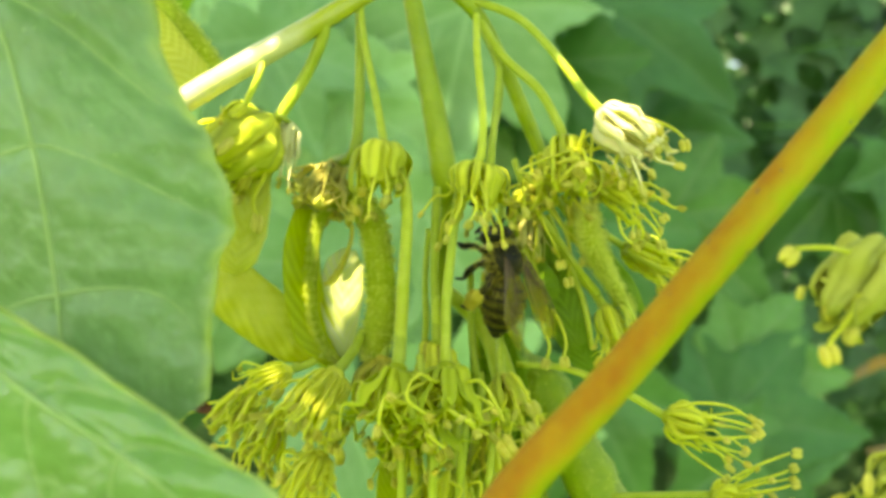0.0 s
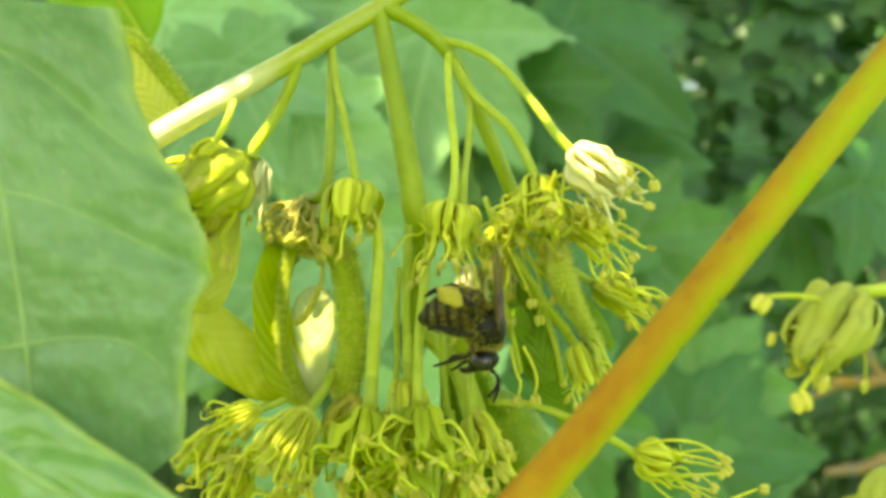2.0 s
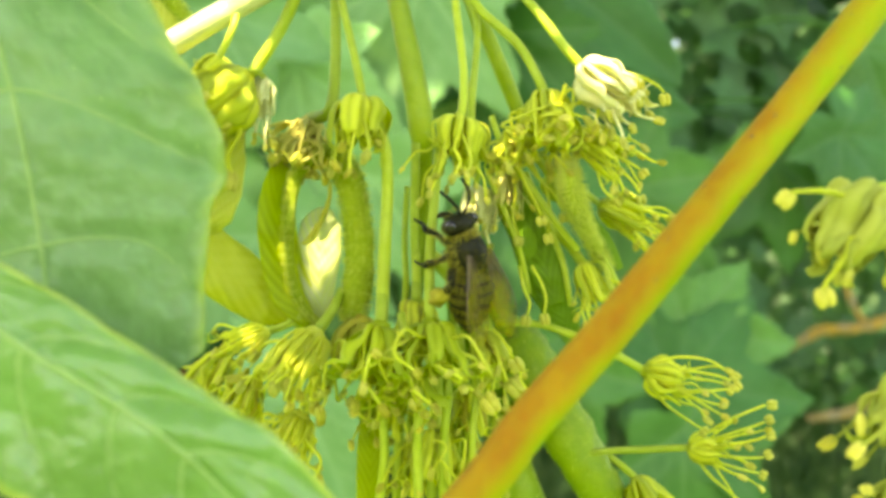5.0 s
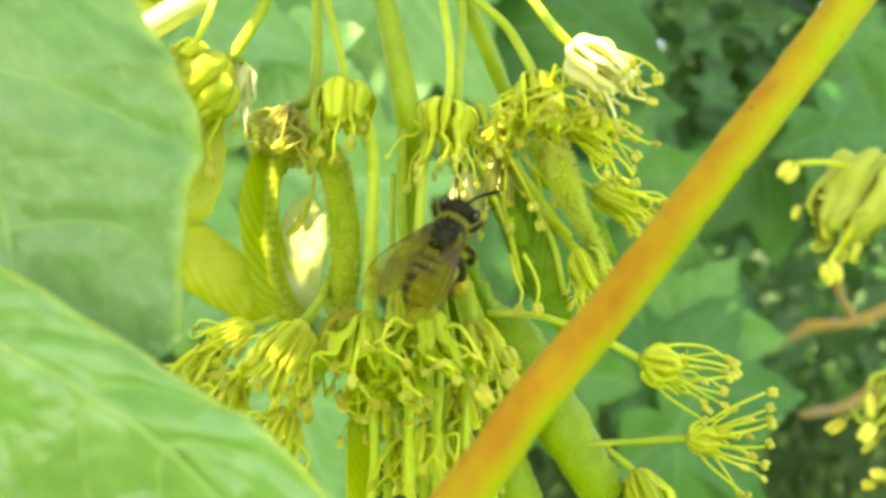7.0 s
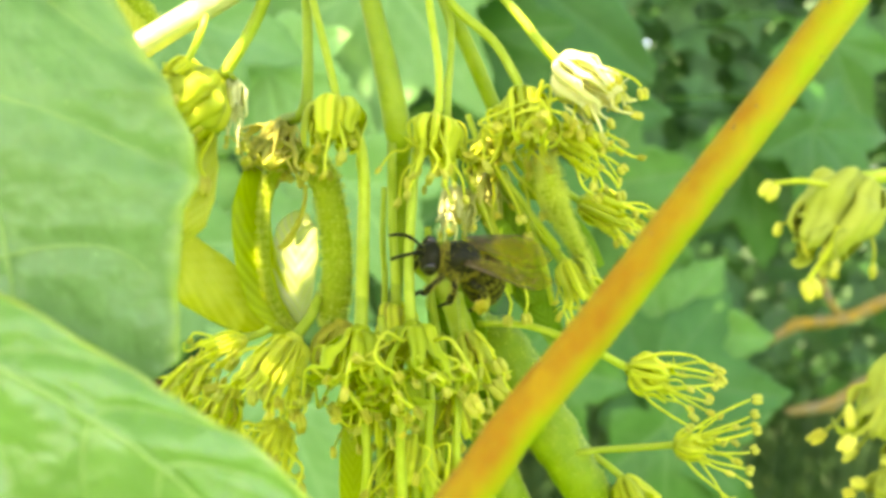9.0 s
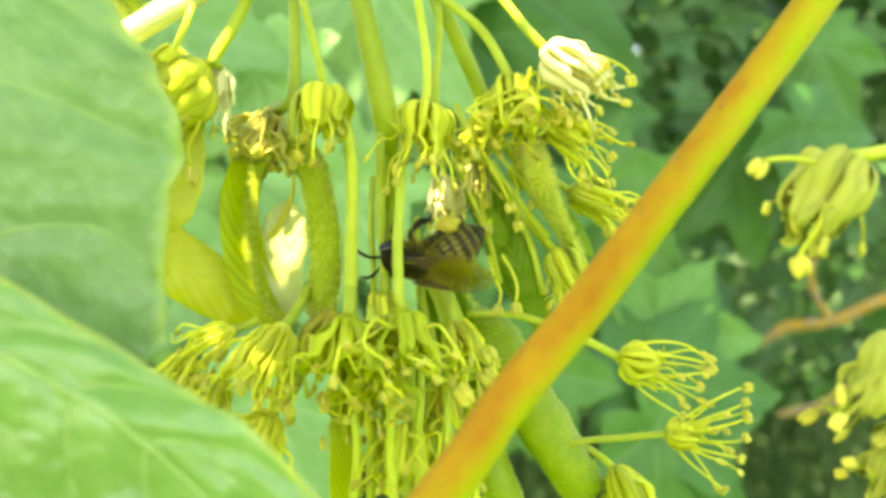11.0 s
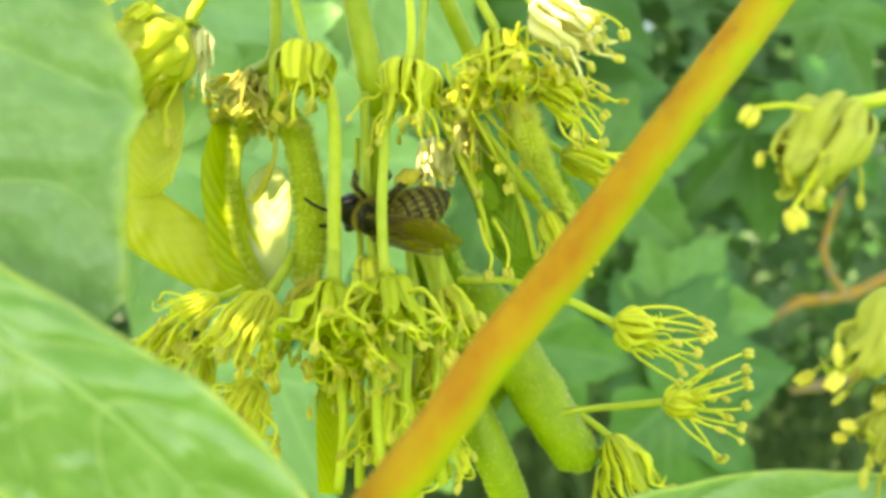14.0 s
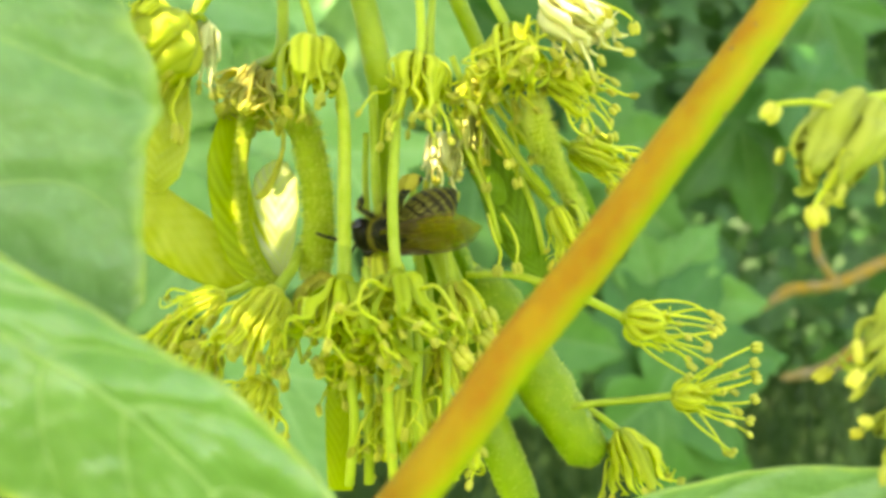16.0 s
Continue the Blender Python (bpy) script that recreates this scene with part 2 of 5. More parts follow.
M_POLLEN = plant("pollen_crumb", (0.48, 0.43, 0.05), (0.38, 0.33, 0.03), 0.15, 900, 0.8, 0.6, 0.0)
M_WING = wing_material()
M_VEIN = solid("wing_vein", (0.06, 0.035, 0.012), (0.09, 0.055, 0.02), 900, 0.45, 0.1)

# ---- mesh helpers, in millimetres ----
HEIGHT = 0.45
BASES = {}


def thing(name, base, label, category, group=""):
    ob = new(name)
    ob.empty_display_size = 0.002
    ob.location = (base[0] / 1000, base[1] / 1000, HEIGHT + base[2] / 1000)
    BASES[ob.name] = Vector(base)
    return tagged(ob, label, category, group)


def mesh_of(name, geo, material, base):
    verts, faces, marks = geo if len(geo) == 3 else (*geo, None)
    data = bpy.data.meshes.new(name)
    data.from_pydata([((v[0] - base[0]) / 1000, (v[1] - base[1]) / 1000, (v[2] - base[2]) / 1000) for v in verts], [], faces)
    for key, values in marks if isinstance(marks, list) else [marks] if marks else []:
        data.attributes.new(key, "FLOAT", "POINT").data.foreach_set("value", values)
    data.polygons.foreach_set("use_smooth", [True] * len(faces))
    data.materials.append(material)
    data.update()
    return data


def part(name, geo, material, parent, label="", joint=None):
    """ONE mesh under a thing or a part. joint: where a part that turns has its origin, in the thing's space."""
    base = BASES[parent.name]
    ob = new(name, mesh_of(name, geo, material, base if joint is None else Vector(joint)))
    ob.parent = parent
    BASES[ob.name] = base if joint is None else Vector((0, 0, 0))
    if joint is not None:
        ob.location = Vector(joint) / 1000
    return tagged(ob, label)


def lone(name, geo, material, base, label="", category="", group="", kind=""):
    ob = new(name, mesh_of(name, geo, material, Vector(base)))
    ob.location = (base[0] / 1000, base[1] / 1000, HEIGHT + base[2] / 1000)
    BASES[ob.name] = Vector(base)
    return tagged(ob, label, category, group, kind)


def join(*geos):
    verts, faces, values, key = [], [], [], None
    for g in geos:
        n = len(verts)
        verts += list(g[0])
        faces += [tuple(i + n for i in f) for f in g[1]]
        if len(g) == 3:
            key = g[2][0]
            values += list(g[2][1])
    return (verts, faces, (key, values)) if key else (verts, faces)


def smooth(points, n):
    """n + 1 points on a Catmull-Rom curve through the given ones."""
    p = [Vector(q) for q in points]
    p = [p[0] * 2 - p[1]] + p + [p[-1] * 2 - p[-2]]
    out = []
    for k in range(n + 1):
        s = k / n * (len(p) - 3)
        i = min(int(s), len(p) - 4)
        u = s - i
        a, b, c, d = p[i : i + 4]
        out.append(0.5 * ((2 * b) + (c - a) * u + (2 * a - 5 * b + 4 * c - d) * u * u + (3 * b - a - 3 * c + d) * u**3))
    return out


def level(values, s):
    """The values, evenly spaced over 0 to 1, at s."""
    x = s * (len(values) - 1)
    i = min(int(x), len(values) - 2)
    return values[i] + (values[i + 1] - values[i]) * (x - i)


def across(t):
    side = t.cross(Vector((0, 1, 0)))
    return side.normalized() if side.length > 1e-3 else Vector((1, 0, 0))


def tube(points, radii, seg=8, n=None, rough=0.0):
    n = n or 5 * (len(points) - 1)
    path = smooth(points, n)
    verts, faces = [], []
    side = None
    for k, q in enumerate(path):
        t = (path[min(k + 1, n)] - path[max(k - 1, 0)]).normalized()
        side = across(t) if side is None else (side - t * side.dot(t)).normalized()
        up = t.cross(side)
        r = level(radii, k / n) if len(radii) > 1 else radii[0]
        for j in range(seg):
            a = 2 * math.pi * j / seg
            w = r * (1 + rough * noise.noise(q * 0.9 + Vector((a, 0, 0))))
            verts.append(q + side * (w * math.cos(a)) + up * (w * math.sin(a)))
    for k in range(n):
        for j in range(seg):
            a, b = k * seg + j, k * seg + (j + 1) % seg
            faces.append((a, b, b + seg, a + seg))
    verts += [path[0], path[-1]]
    top = len(verts) - 1
    for j in range(seg):
        faces.append((top - 1, (j + 1) % seg, j))
        faces.append((top, n * seg + j, n * seg + (j + 1) % seg))
    return verts, faces


def blob(centre, axis, length, radius, flat=1.0, seg=8, rings=6, rough=0.0, flat_dir=None):
    """A rounded body along an axis. flat: its depth against its width."""
    c, a = Vector(centre), Vector(axis).normalized()
    side = Vector(flat_dir) if flat_dir else across(a)
    side = (side - a * side.dot(a)).normalized()
    up = a.cross(side)
    verts, faces = [c - a * length / 2], []
    for k in range(1, rings):
        h = -math.cos(math.pi * k / rings)
        r = math.sqrt(1 - h * h) * radius
        for j in range(seg):
            w = 2 * math.pi * j / seg
            v = c + a * (h * length / 2) + side * (r * math.cos(w)) + up * (r * flat * math.sin(w))
            verts.append(v + (v - c) * (rough * noise.noise(v * 1.7)))
    verts.append(c + a * length / 2)
    last = len(verts) - 1
    for j in range(seg):
        i = (j + 1) % seg
        faces.append((0, 1 + i, 1 + j))
        faces.append((last, last - seg + j, last - seg + i))
        for k in range(rings - 2):
            b = 1 + k * seg
            faces.append((b + j, b + i, b + i + seg, b + j + seg))
    return verts, faces


def blade(points, widths, side, cup=0.2, thick=0.15, n=10, m=6, wave=0.0, veins=0, ribs=0, furrow=0.0):
    """A thin curved lamina along a path: half widths along it, hollowed by cup, with two faces."""
    path = smooth(points, n)
    side = Vector(side)
    upper, lower, marks = [], [], []
    for k, q in enumerate(path):
        t = (path[min(k + 1, n)] - path[max(k - 1, 0)]).normalized()
        s = side - t * side.dot(t)
        s = s.normalized() if s.length > 1e-4 else across(t)
        up = t.cross(s)
        w = level(widths, k / n)
        for j in range(m + 1):
            e = 2 * j / m - 1
            v = q + s * (w * e) + up * (cup * w * e * e + wave * noise.noise(q * 0.5 + s * (w * e * 0.5)) + furrow * math.sin(veins * (k / n + 0.25 * abs(e)) + 0.8 * noise.noise(q * 0.6)) * (1 - e ** 4))
            rim = thick * 0.5 * (1 - 0.75 * e * e)
            upper.append(v + up * rim)
            lower.append(v - up * rim)
            marks.append(0.5 + 0.5 * math.sin(veins * (k / n + 0.25 * abs(e))) if veins else abs(math.sin(ribs * e)) if ribs else 0.0)
    verts, faces, row, half = upper + lower, [], m + 1, len(upper)
    for k in range(n):
        for j in range(m):
            a = k * row + j
            faces.append((a, a + 1, a + row + 1, a + row))
            faces.append((half + a, half + a + row, half + a + row + 1, half + a + 1))
        for a, b in ((k * row, k * row + row), (k * row + m + row, k * row + m)):
            faces.append((a, b, half + b, half + a))
    for j in range(m):
        faces.append((j + 1, j, half + j, half + j + 1))
        a = n * row + j
        faces.append((a, a + 1, half + a + 1, half + a))
    return verts, faces, ("vein", marks + marks)


def hairs(geo, count, length, width, rng, lean=(0, 0, 0)):
    """Fine hairs that stand on the faces of a body."""
    verts, faces = [], []
    centre = sum((Vector(v) for v in geo[0]), Vector()) / len(geo[0])
    for _ in range(count):
        f = geo[1][rng.randrange(len(geo[1]))]
        a, b, c = (Vector(geo[0][i]) for i in f[:3])
        u, w = rng.random(), rng.random()
        if u + w > 1:
            u, w = 1 - u, 1 - w
        q = a + (b - a) * u + (c - a) * w
        normal = (b - a).cross(c - a)
        normal = normal.normalized() if normal.length > 1e-9 else Vector((0, 0, 1))
        if normal.dot(q - centre) < 0:
            normal = -normal
        d = (normal + Vector(lean) + 0.5 * Vector((rng.uniform(-1, 1), rng.uniform(-1, 1), rng.uniform(-1, 1)))).normalized()
        s = d.orthogonal().normalized()
        s = Matrix.Rotation(rng.uniform(0, 6.28), 3, d) @ s
        s2 = d.cross(s)
        k = len(verts)
        verts += [q + s * width, q - s * width * 0.5 + s2 * width * 0.87, q - s * width * 0.5 - s2 * width * 0.87, q + d * length * rng.uniform(0.6, 1.2)]
        faces += [(k, k + 1, k + 3), (k + 1, k + 2, k + 3), (k + 2, k, k + 3)]
    return verts, faces


def near_leaf(base, rib, right, left, bow, seed, ribs, label, lift=0.35, n=60, m=30, thick=0.3, first=0.0, tissue=None):
    """A leaf with a midrib and two margins; side veins leave the midrib and arch along the blade, which swells a little between them."""
    a, r, l = smooth(rib, n), smooth(right, n), smooth(left, n)

    def place(s, e):
        """The point at s along the midrib and e out from it, from -1 on the left margin to 1 on the right."""
        k = max(0.0, min(0.9999, s)) * n
        i = int(k)
        edge = r if e > 0 else l
        v = a[i].lerp(a[i + 1], k - i).lerp(edge[i].lerp(edge[i + 1], k - i), abs(e) * (1 + 0.022 * (abs(math.sin(s * 21 + seed)) - 0.5) * e ** 8))
        q = s - 0.04 * abs(e) - 0.24 * e * e
        phase = (q * ribs - first) % 1.0
        d = min(phase, 1 - phase) / ribs
        swell = lift * (1 - math.exp(-((d / 0.04) ** 2))) * (1 - math.exp(-((e / 0.10) ** 2)))
        swell += 1.1 * lift * noise.noise(Vector((q * 4, e * 2.2, seed))) + 0.22 * lift * noise.noise(Vector((q * 19, e * 9, seed)))
        return v + Vector((0, -1, 0)) * (swell + bow * e * e)

    upper, marks, rim = [], [], []
    for k in range(n + 1):
        for j in range(-m, m + 1):
            e = j / m
            upper.append(place(k / n, e))
            net = noise.noise(Vector((k / n * 26, e * 13, seed + 5.0)))
            marks.append(0.30 * max(0.0, 1 - abs(net) * 9))
            rim.append(0.85 * max(0.0, (abs(e) - 0.90 + 0.05 * net) / 0.10) ** 1.5 if abs(e) > 0.86 else 0.0)
    lower = [v + Vector((0, thick, 0)) for v in upper]
    row, half, faces = 2 * m + 1, len(upper), []
    for k in range(n):
        for j in range(2 * m):
            q = k * row + j
            faces.append((q, q + 1, q + row + 1, q + row))
            faces.append((half + q, half + q + row, half + q + row + 1, half + q + 1))
        faces.append((k * row, k * row + row, half + k * row + row, half + k * row))
        q = k * row + 2 * m
        faces.append((q + row, q, half + q, half + q + row))
    ob = thing("maple_leaf", base, label, "leaf", "leaves")
    part("leaf_blade", (upper + lower, faces, [("vein", marks + marks), ("rim", rim + rim)]), tissue or M_LEAF, ob)
    part("midrib", tube([place(k / 24, 0) + Vector((0, 0.05, 0)) for k in range(25)], [0.24, 0.22, 0.19, 0.14], 8, 60), M_RIB, ob, "pale midrib")
    for i in range(-2, int(ribs) + 2):
        s0 = (i + first) / ribs
        for side in (-1, 1):
            pts = [(s0 + 0.04 * e + 0.24 * e * e, side * e) for e in (0, 0.12, 0.25, 0.4, 0.55, 0.7, 0.82, 0.93)]
            pts = [place(q, e) + Vector((0, 0.05, 0)) for q, e in pts if 0.0 <= q <= 1.0]
            if len(pts) > 3:
                part("side_vein", tube(pts, [0.16, 0.12, 0.09, 0.05], 7, 24), M_RIB, ob)
    return ob


def palmate(size, seed, folds=0.10, rings=14, steps=150):
    """A maple leaf of five toothed lobes in its own plane: x to the tip, z towards its face; hub at the origin."""
    rng = random.Random(seed)
    lobes = [(0.0, 1.0), (0.86, 0.92), (-0.86, 0.92), (1.8, 0.66), (-1.8, 0.66)]
    lobes = [(a + rng.uniform(-0.06, 0.06), h * rng.uniform(0.93, 1.07)) for a, h in lobes]
    droop = rng.uniform(0.05, 0.18)

    def reach(w):
        best = 0.42
        for a, h in lobes:
            d = abs((w - a + math.pi) % (2 * math.pi) - math.pi)
            best = max(best, h * (0.60 + 0.40 * max(0.0, 1 - d / 0.40) ** 1.2) if d < 0.40 else h * 0.60 * max(0.0, 1 - (d - 0.40) * 0.7))
        if abs(abs(w) - math.pi) < 0.5:
            best *= 0.35 + 1.3 * abs(abs(w) - math.pi)
        tooth = abs(((w * 5.7 + 0.5 * math.sin(w * 3)) % 1.0) - 0.5)
        return best * (0.94 + 0.14 * tooth)

    verts, marks, faces = [Vector((0, 0, 0))], [1.0], []
    for k in range(1, rings + 1):
        for j in range(steps):
            w = -math.pi + 2 * math.pi * j / steps
            r = reach(w) * k / rings
            x, y = r * math.cos(w), r * math.sin(w)
            gap, vein = 9.0, 0.0
            for a, h in lobes:
                u, v = x * math.cos(a) + y * math.sin(a), -x * math.sin(a) + y * math.cos(a)
                if u > 0:
                    gap = min(gap, abs(v))
                    vein = max(vein, math.exp(-((v / 0.014) ** 2)))
                    side = ((u - abs(v) * 0.9) * 7.5) % 1.0
                    vein = max(vein, 0.55 * math.exp(-((min(side, 1 - side) / 0.09) ** 2)) if abs(v) < 0.3 and u > abs(v) else 0)
            z = folds * min(gap, 0.25) * 2.2 - droop * r * r + 0.05 * noise.noise(Vector((x * 3, y * 3, seed)))
            verts.append(Vector((x, y, z)))
            marks.append(min(1.0, vein))
    for j in range(steps):
        i = (j + 1) % steps
        faces.append((0, 1 + j, 1 + i))
        for k in range(rings - 1):
            a = 1 + k * steps
            faces.append((a + j, a + j + steps, a + i + steps, a + i))
    n = len(verts)
    verts += [v - Vector((0, 0, 0.006)) for v in verts]
    faces += [tuple(n + i for i in reversed(f)) for f in faces]
    for j in range(steps):
        i = (j + 1) % steps
        a = 1 + (rings - 1) * steps
        faces.append((a + j, a + n + j, a + n + i, a + i))
    return [v * size for v in verts], faces, ("vein", marks + marks)


def turned(geo, origin, tip, face):
    """The geometry with its x axis along tip and its z axis near face, moved to origin."""
    x = Vector(tip).normalized()
    z = Vector(face) - x * Vector(face).dot(x)
    z.normalize()
    m = Matrix((x, z.cross(x), z)).transposed()
    return ([Vector(origin) + m @ Vector(v) for v in geo[0]], *geo[1:])


# ---- ground ----
def ground():
    verts, faces, n = [], [], 60
    for i in range(n + 1):
        for j in range(n + 1):
            x, y = ((2 * k / n - 1) for k in (i, j))
            x, y = 60000 * x * abs(x) ** 2.2, 60000 * y * abs(y) ** 2.2
            verts.append((x, y, -450 + 18 * noise.noise(Vector((x * 0.004, y * 0.004, 0)))))
    for i in range(n):
        for j in range(n):
            a = i * (n + 1) + j
            faces.append((a, a + n + 1, a + n + 2, a + 1))
    lone("ground", (verts, faces), M_SOIL, (0, 0, 0), "ground under the grass and bushes, made green to bounce light upward", "ground", kind="structure")


ground()


# ---- the blossom ----
def stalk(parent, points, radii, name="stalk", material=M_STALK, seg=9):
    return part(name, tube(points, radii, seg), material, parent)


def flower(base, facing, seed, path, radius, size=1.0, spread=0.2, stamens=12, reach=1.0, fan=0.5, sepals=M_SEPAL, threads=M_FILAMENT,
           label="yellow-green maple flower hanging on its stalk", pull=(0, 0, -0.3), curl=0.5, group="maple flowers", girth=1.0, count=6, inner=None, long=5.4, thick=1.0, slim=0.78, wave=0.75):
    """A maple flower: a bell of narrow ribbed sepals and petals round the receptacle, thread-like stamens with anthers, two styles."""
    rng = random.Random(seed)
    c, a, pull = Vector(base), Vector(facing).normalized(), Vector(pull)
    u = a.orthogonal().normalized()
    u = Matrix.Rotation(rng.uniform(0, 6.28), 3, a) @ u
    v = a.cross(u)
    any_way = lambda k: Vector((rng.uniform(-k, k), rng.uniform(-k, k), rng.uniform(-k, k)))
    ob = thing("maple_flower", base, label, "flower", group)
    part("stalk", tube([*path, tuple(c)], radius, 9), M_STALK, ob)
    part("receptacle", blob(c + a * 0.25 * size, a, 1.3 * size, 0.85 * size, rough=0.1), sepals, ob)
    for ring in (0, 1):
        for i in range(count):
            w = 2 * math.pi * (i + 0.5 * ring) / count + rng.uniform(-0.2, 0.2)
            r = u * math.cos(w) + v * math.sin(w)
            far = size * long * rng.uniform(0.85, 1.12) * (0.9 if ring else 1.0)
            wide = size * girth * slim * (rng.uniform(0.72, 0.95) if ring == 0 else rng.uniform(0.5, 0.75))
            body = (2.15 - 0.45 * ring) * size * girth
            tip = body * (0.62 + 1.5 * max(0.0, spread + rng.uniform(-0.15, 0.15)))
            hook = curl * rng.uniform(-1.2, 1.3) * size
            twist = a.cross(r) + any_way(0.35)
            pts = [c + r * 0.45 * size, c + r * body * 0.72 + a * far * 0.10, c + r * body + a * far * 0.36, c + r * (body + tip) * 0.52 + a * far * 0.70,
                   c + r * tip + a * far + any_way(0.3 * size), c + r * (tip + hook) + a * (far + 0.5 * size * rng.uniform(-1, 1)) + any_way(0.5 * size)]
            stuff = sepals if ring == 0 or inner is None else inner
            part("sepal" if ring == 0 else "petal", blade(pts, [0.3 * wide, 0.85 * wide, wide, 0.9 * wide, 0.6 * wide, 0.12 * wide], twist, 0.45, 0.11 * size, 18, 10, wave * size, 0, 2.6), stuff, ob)
    for i in range(stamens):
        w = 2 * math.pi * (i + rng.uniform(-0.35, 0.35)) / stamens
        r = u * math.cos(w) + v * math.sin(w)
        far = size * reach * rng.uniform(5.2, 9.2)
        f = fan * rng.uniform(0.2, 1.3)
        wild = curl * 1.1 * size
        end = c + r * (0.8 * size + f * far * 0.55) + a * far * (1 - 0.22 * f) + pull * far * 0.4 + any_way(0.8 * size)
        p1 = c + r * (0.8 + 0.6 * f) * size * girth + a * far * 0.30
        p2 = p1.lerp(end, 0.38) - pull * far * 0.12 + any_way(wild)
        p3 = p1.lerp(end, 0.72) - pull * far * 0.10 + any_way(wild)
        t = part("stamen", tube([c + r * 0.35 * size, p1, p2, p3, end], [0.165 * size * thick, 0.155 * size * thick, 0.14 * size * thick, 0.11 * size * thick], 6, 20), threads, ob)
        d = ((end - p3).normalized() + any_way(0.7) + Vector((0, 0, -0.3))).normalized()
        side = d.orthogonal().normalized() * 0.17 * size
        grown = rng.uniform(0.9, 1.45) * size
        part("anther", join(blob(end + d * 0.3 * size + side, d, grown, 0.25 * size, 1.0, 7, 5, 0.2), blob(end + d * 0.3 * size - side, d, grown, 0.25 * size, 1.0, 7, 5, 0.2)),
             M_ANTHER if rng.random() < 0.7 else M_WITHERED, t)
    for k in (-1, 1):
        q = c + a * 3.4 * size
        part("style", tube([c + a * 0.8 * size, q, q + a * 1.2 * size + u * k * 0.8 * size, q + a * 1.0 * size + u * k * 1.9 * size], [0.24 * size, 0.18 * size, 0.1 * size], 6, 9), sepals, ob)
    return ob


def main_stalk():
    ob = thing("blossom_stalk", (-3.8, 4.0, 32.3), "thick green main stalk of the hanging blossom", "plant stem")
    stalk(ob, [(-8.6, 4.0, 33.7), (-8.0, 4.0, 31.7), (-6.4, 4.0, 24.6), (-4.9, 4.0, 17.8), (-3.9, 4.5, 12.4), (-3.7, 5.5, 8.8)], [0.95, 0.98, 1.08, 1.25, 1.4, 0.7], "main_axis", M_AXIS, 16)
    stalk(ob, [(-3.2, 4.0, 12.2), (-3.5, 6.0, 8.1), (-4.0, 8.0, -0.6), (-4.5, 8.0, -9.5), (-4.6, 8.0, -19.0)], [0.9, 0.8, 0.7, 0.6, 0.5], "lower_axis", M_AXIS)
    stalk(ob, [(-7.9, 4.0, 33.3), (-4.6, 4.5, 32.0), (-0.9, 5.0, 29.0), (2.1, 6.0, 23.7), (4.7, 7.0, 18.2), (6.8, 8.0, 13.5)], [0.85, 0.8, 0.8, 0.8, 0.85, 0.8], "side_stalk", M_AXIS)
    stalk(ob, [(-0.7, 5.0, 28.6), (1.6, 8.0, 23.5), (1.6, 9.0, 19.6), (0.7, 9.0, 15.2), (0.6, 9.0, 12.8)], [0.4, 0.34, 0.3, 0.3], "side_stalk")
    stalk(ob, [(-8.0, 0.6, 12.2), (-7.2, -0.6, 9.4), (-6.9, -2.0, 5.8), (-7.0, -3.0, 0.5), (-7.2, -3.0, -6.8)], [0.5, 0.55, 0.6, 0.65], "side_stalk")
    stalk(ob, [(-4.4, 2.0, 10.5), (-4.4, 2.0, 2.2), (-4.2, 2.0, -1.7), (-4.0, 2.0, -5.6)], [0.45, 0.45, 0.45, 0.5], "side_stalk")
    stalk(ob, [(-2.0, -2.0, 10.2), (-2.3, -4.0, 5.0), (-2.7, -4.5, -0.6), (-2.6, -5.0, -6.7)], [0.35, 0.45, 0.5, 0.5], "side_stalk")
    stalk(ob, [(-4.6, 9.0, 0.6), (0.7, 9.0, -4.2), (2.8, 8.0, -8.9), (4.1, 8.0, -14.9)], [0.7, 1.1, 1.35, 1.2], "side_stalk")
    stalk(ob, [(5.5, 9.0, 9.5), (9.7, 9.0, 2.9), (12.3, 8.0, -0.1), (13.5, 6.0, -2.4)], [0.5, 0.45, 0.4, 0.4], "side_stalk")
    stalk(ob, [(4.4, 4.0, 10.1), (7.8, 4.0, 5.9), (10.3, 4.0, 2.5), (12.5, 5.0, -0.0)], [0.42, 0.38, 0.36, 0.36], "side_stalk")
    stalk(ob, [(8.0, 6.0, 9.8), (11.4, 6.0, 5.2), (14.6, 6.0, 0.5), (17.0, 6.0, -3.8)], [0.4, 0.36, 0.34, 0.34], "side_stalk")
    stalk(ob, [(3.0, 6.0, 8.1), (4.9, 6.0, 4.0), (6.5, 6.0, -0.0), (7.7, 7.0, -4.7)], [0.34, 0.3, 0.3, 0.3], "side_stalk")
    stalk(ob, [(-3.7, -1.0, -8.6), (-3.5, -3.0, -13.7), (-3.6, -3.0, -19.0), (-3.3, -2.0, -26.1)], [0.4, 0.42, 0.45, 0.5], "side_stalk")
    stalk(ob, [(-0.9, 1.0, -9.4), (-0.7, -2.0, -13.9), (-1.1, -2.0, -19.2), (-0.9, -1.0, -26.4)], [0.36, 0.4, 0.45, 0.5], "side_stalk")
    stalk(ob, [(1.7, 2.0, -10.0), (2.0, 1.0, -14.3), (1.7, 0.0, -19.6), (2.3, 0.0, -26.7)], [0.32, 0.36, 0.4, 0.45], "side_stalk")
    stalk(ob, [(-7.1, 1.0, -11.0), (-7.2, 0.0, -15.2), (-6.9, 0.0, -20.7), (-7.6, 1.0, -27.0)], [0.36, 0.42, 0.45, 0.5], "side_stalk")
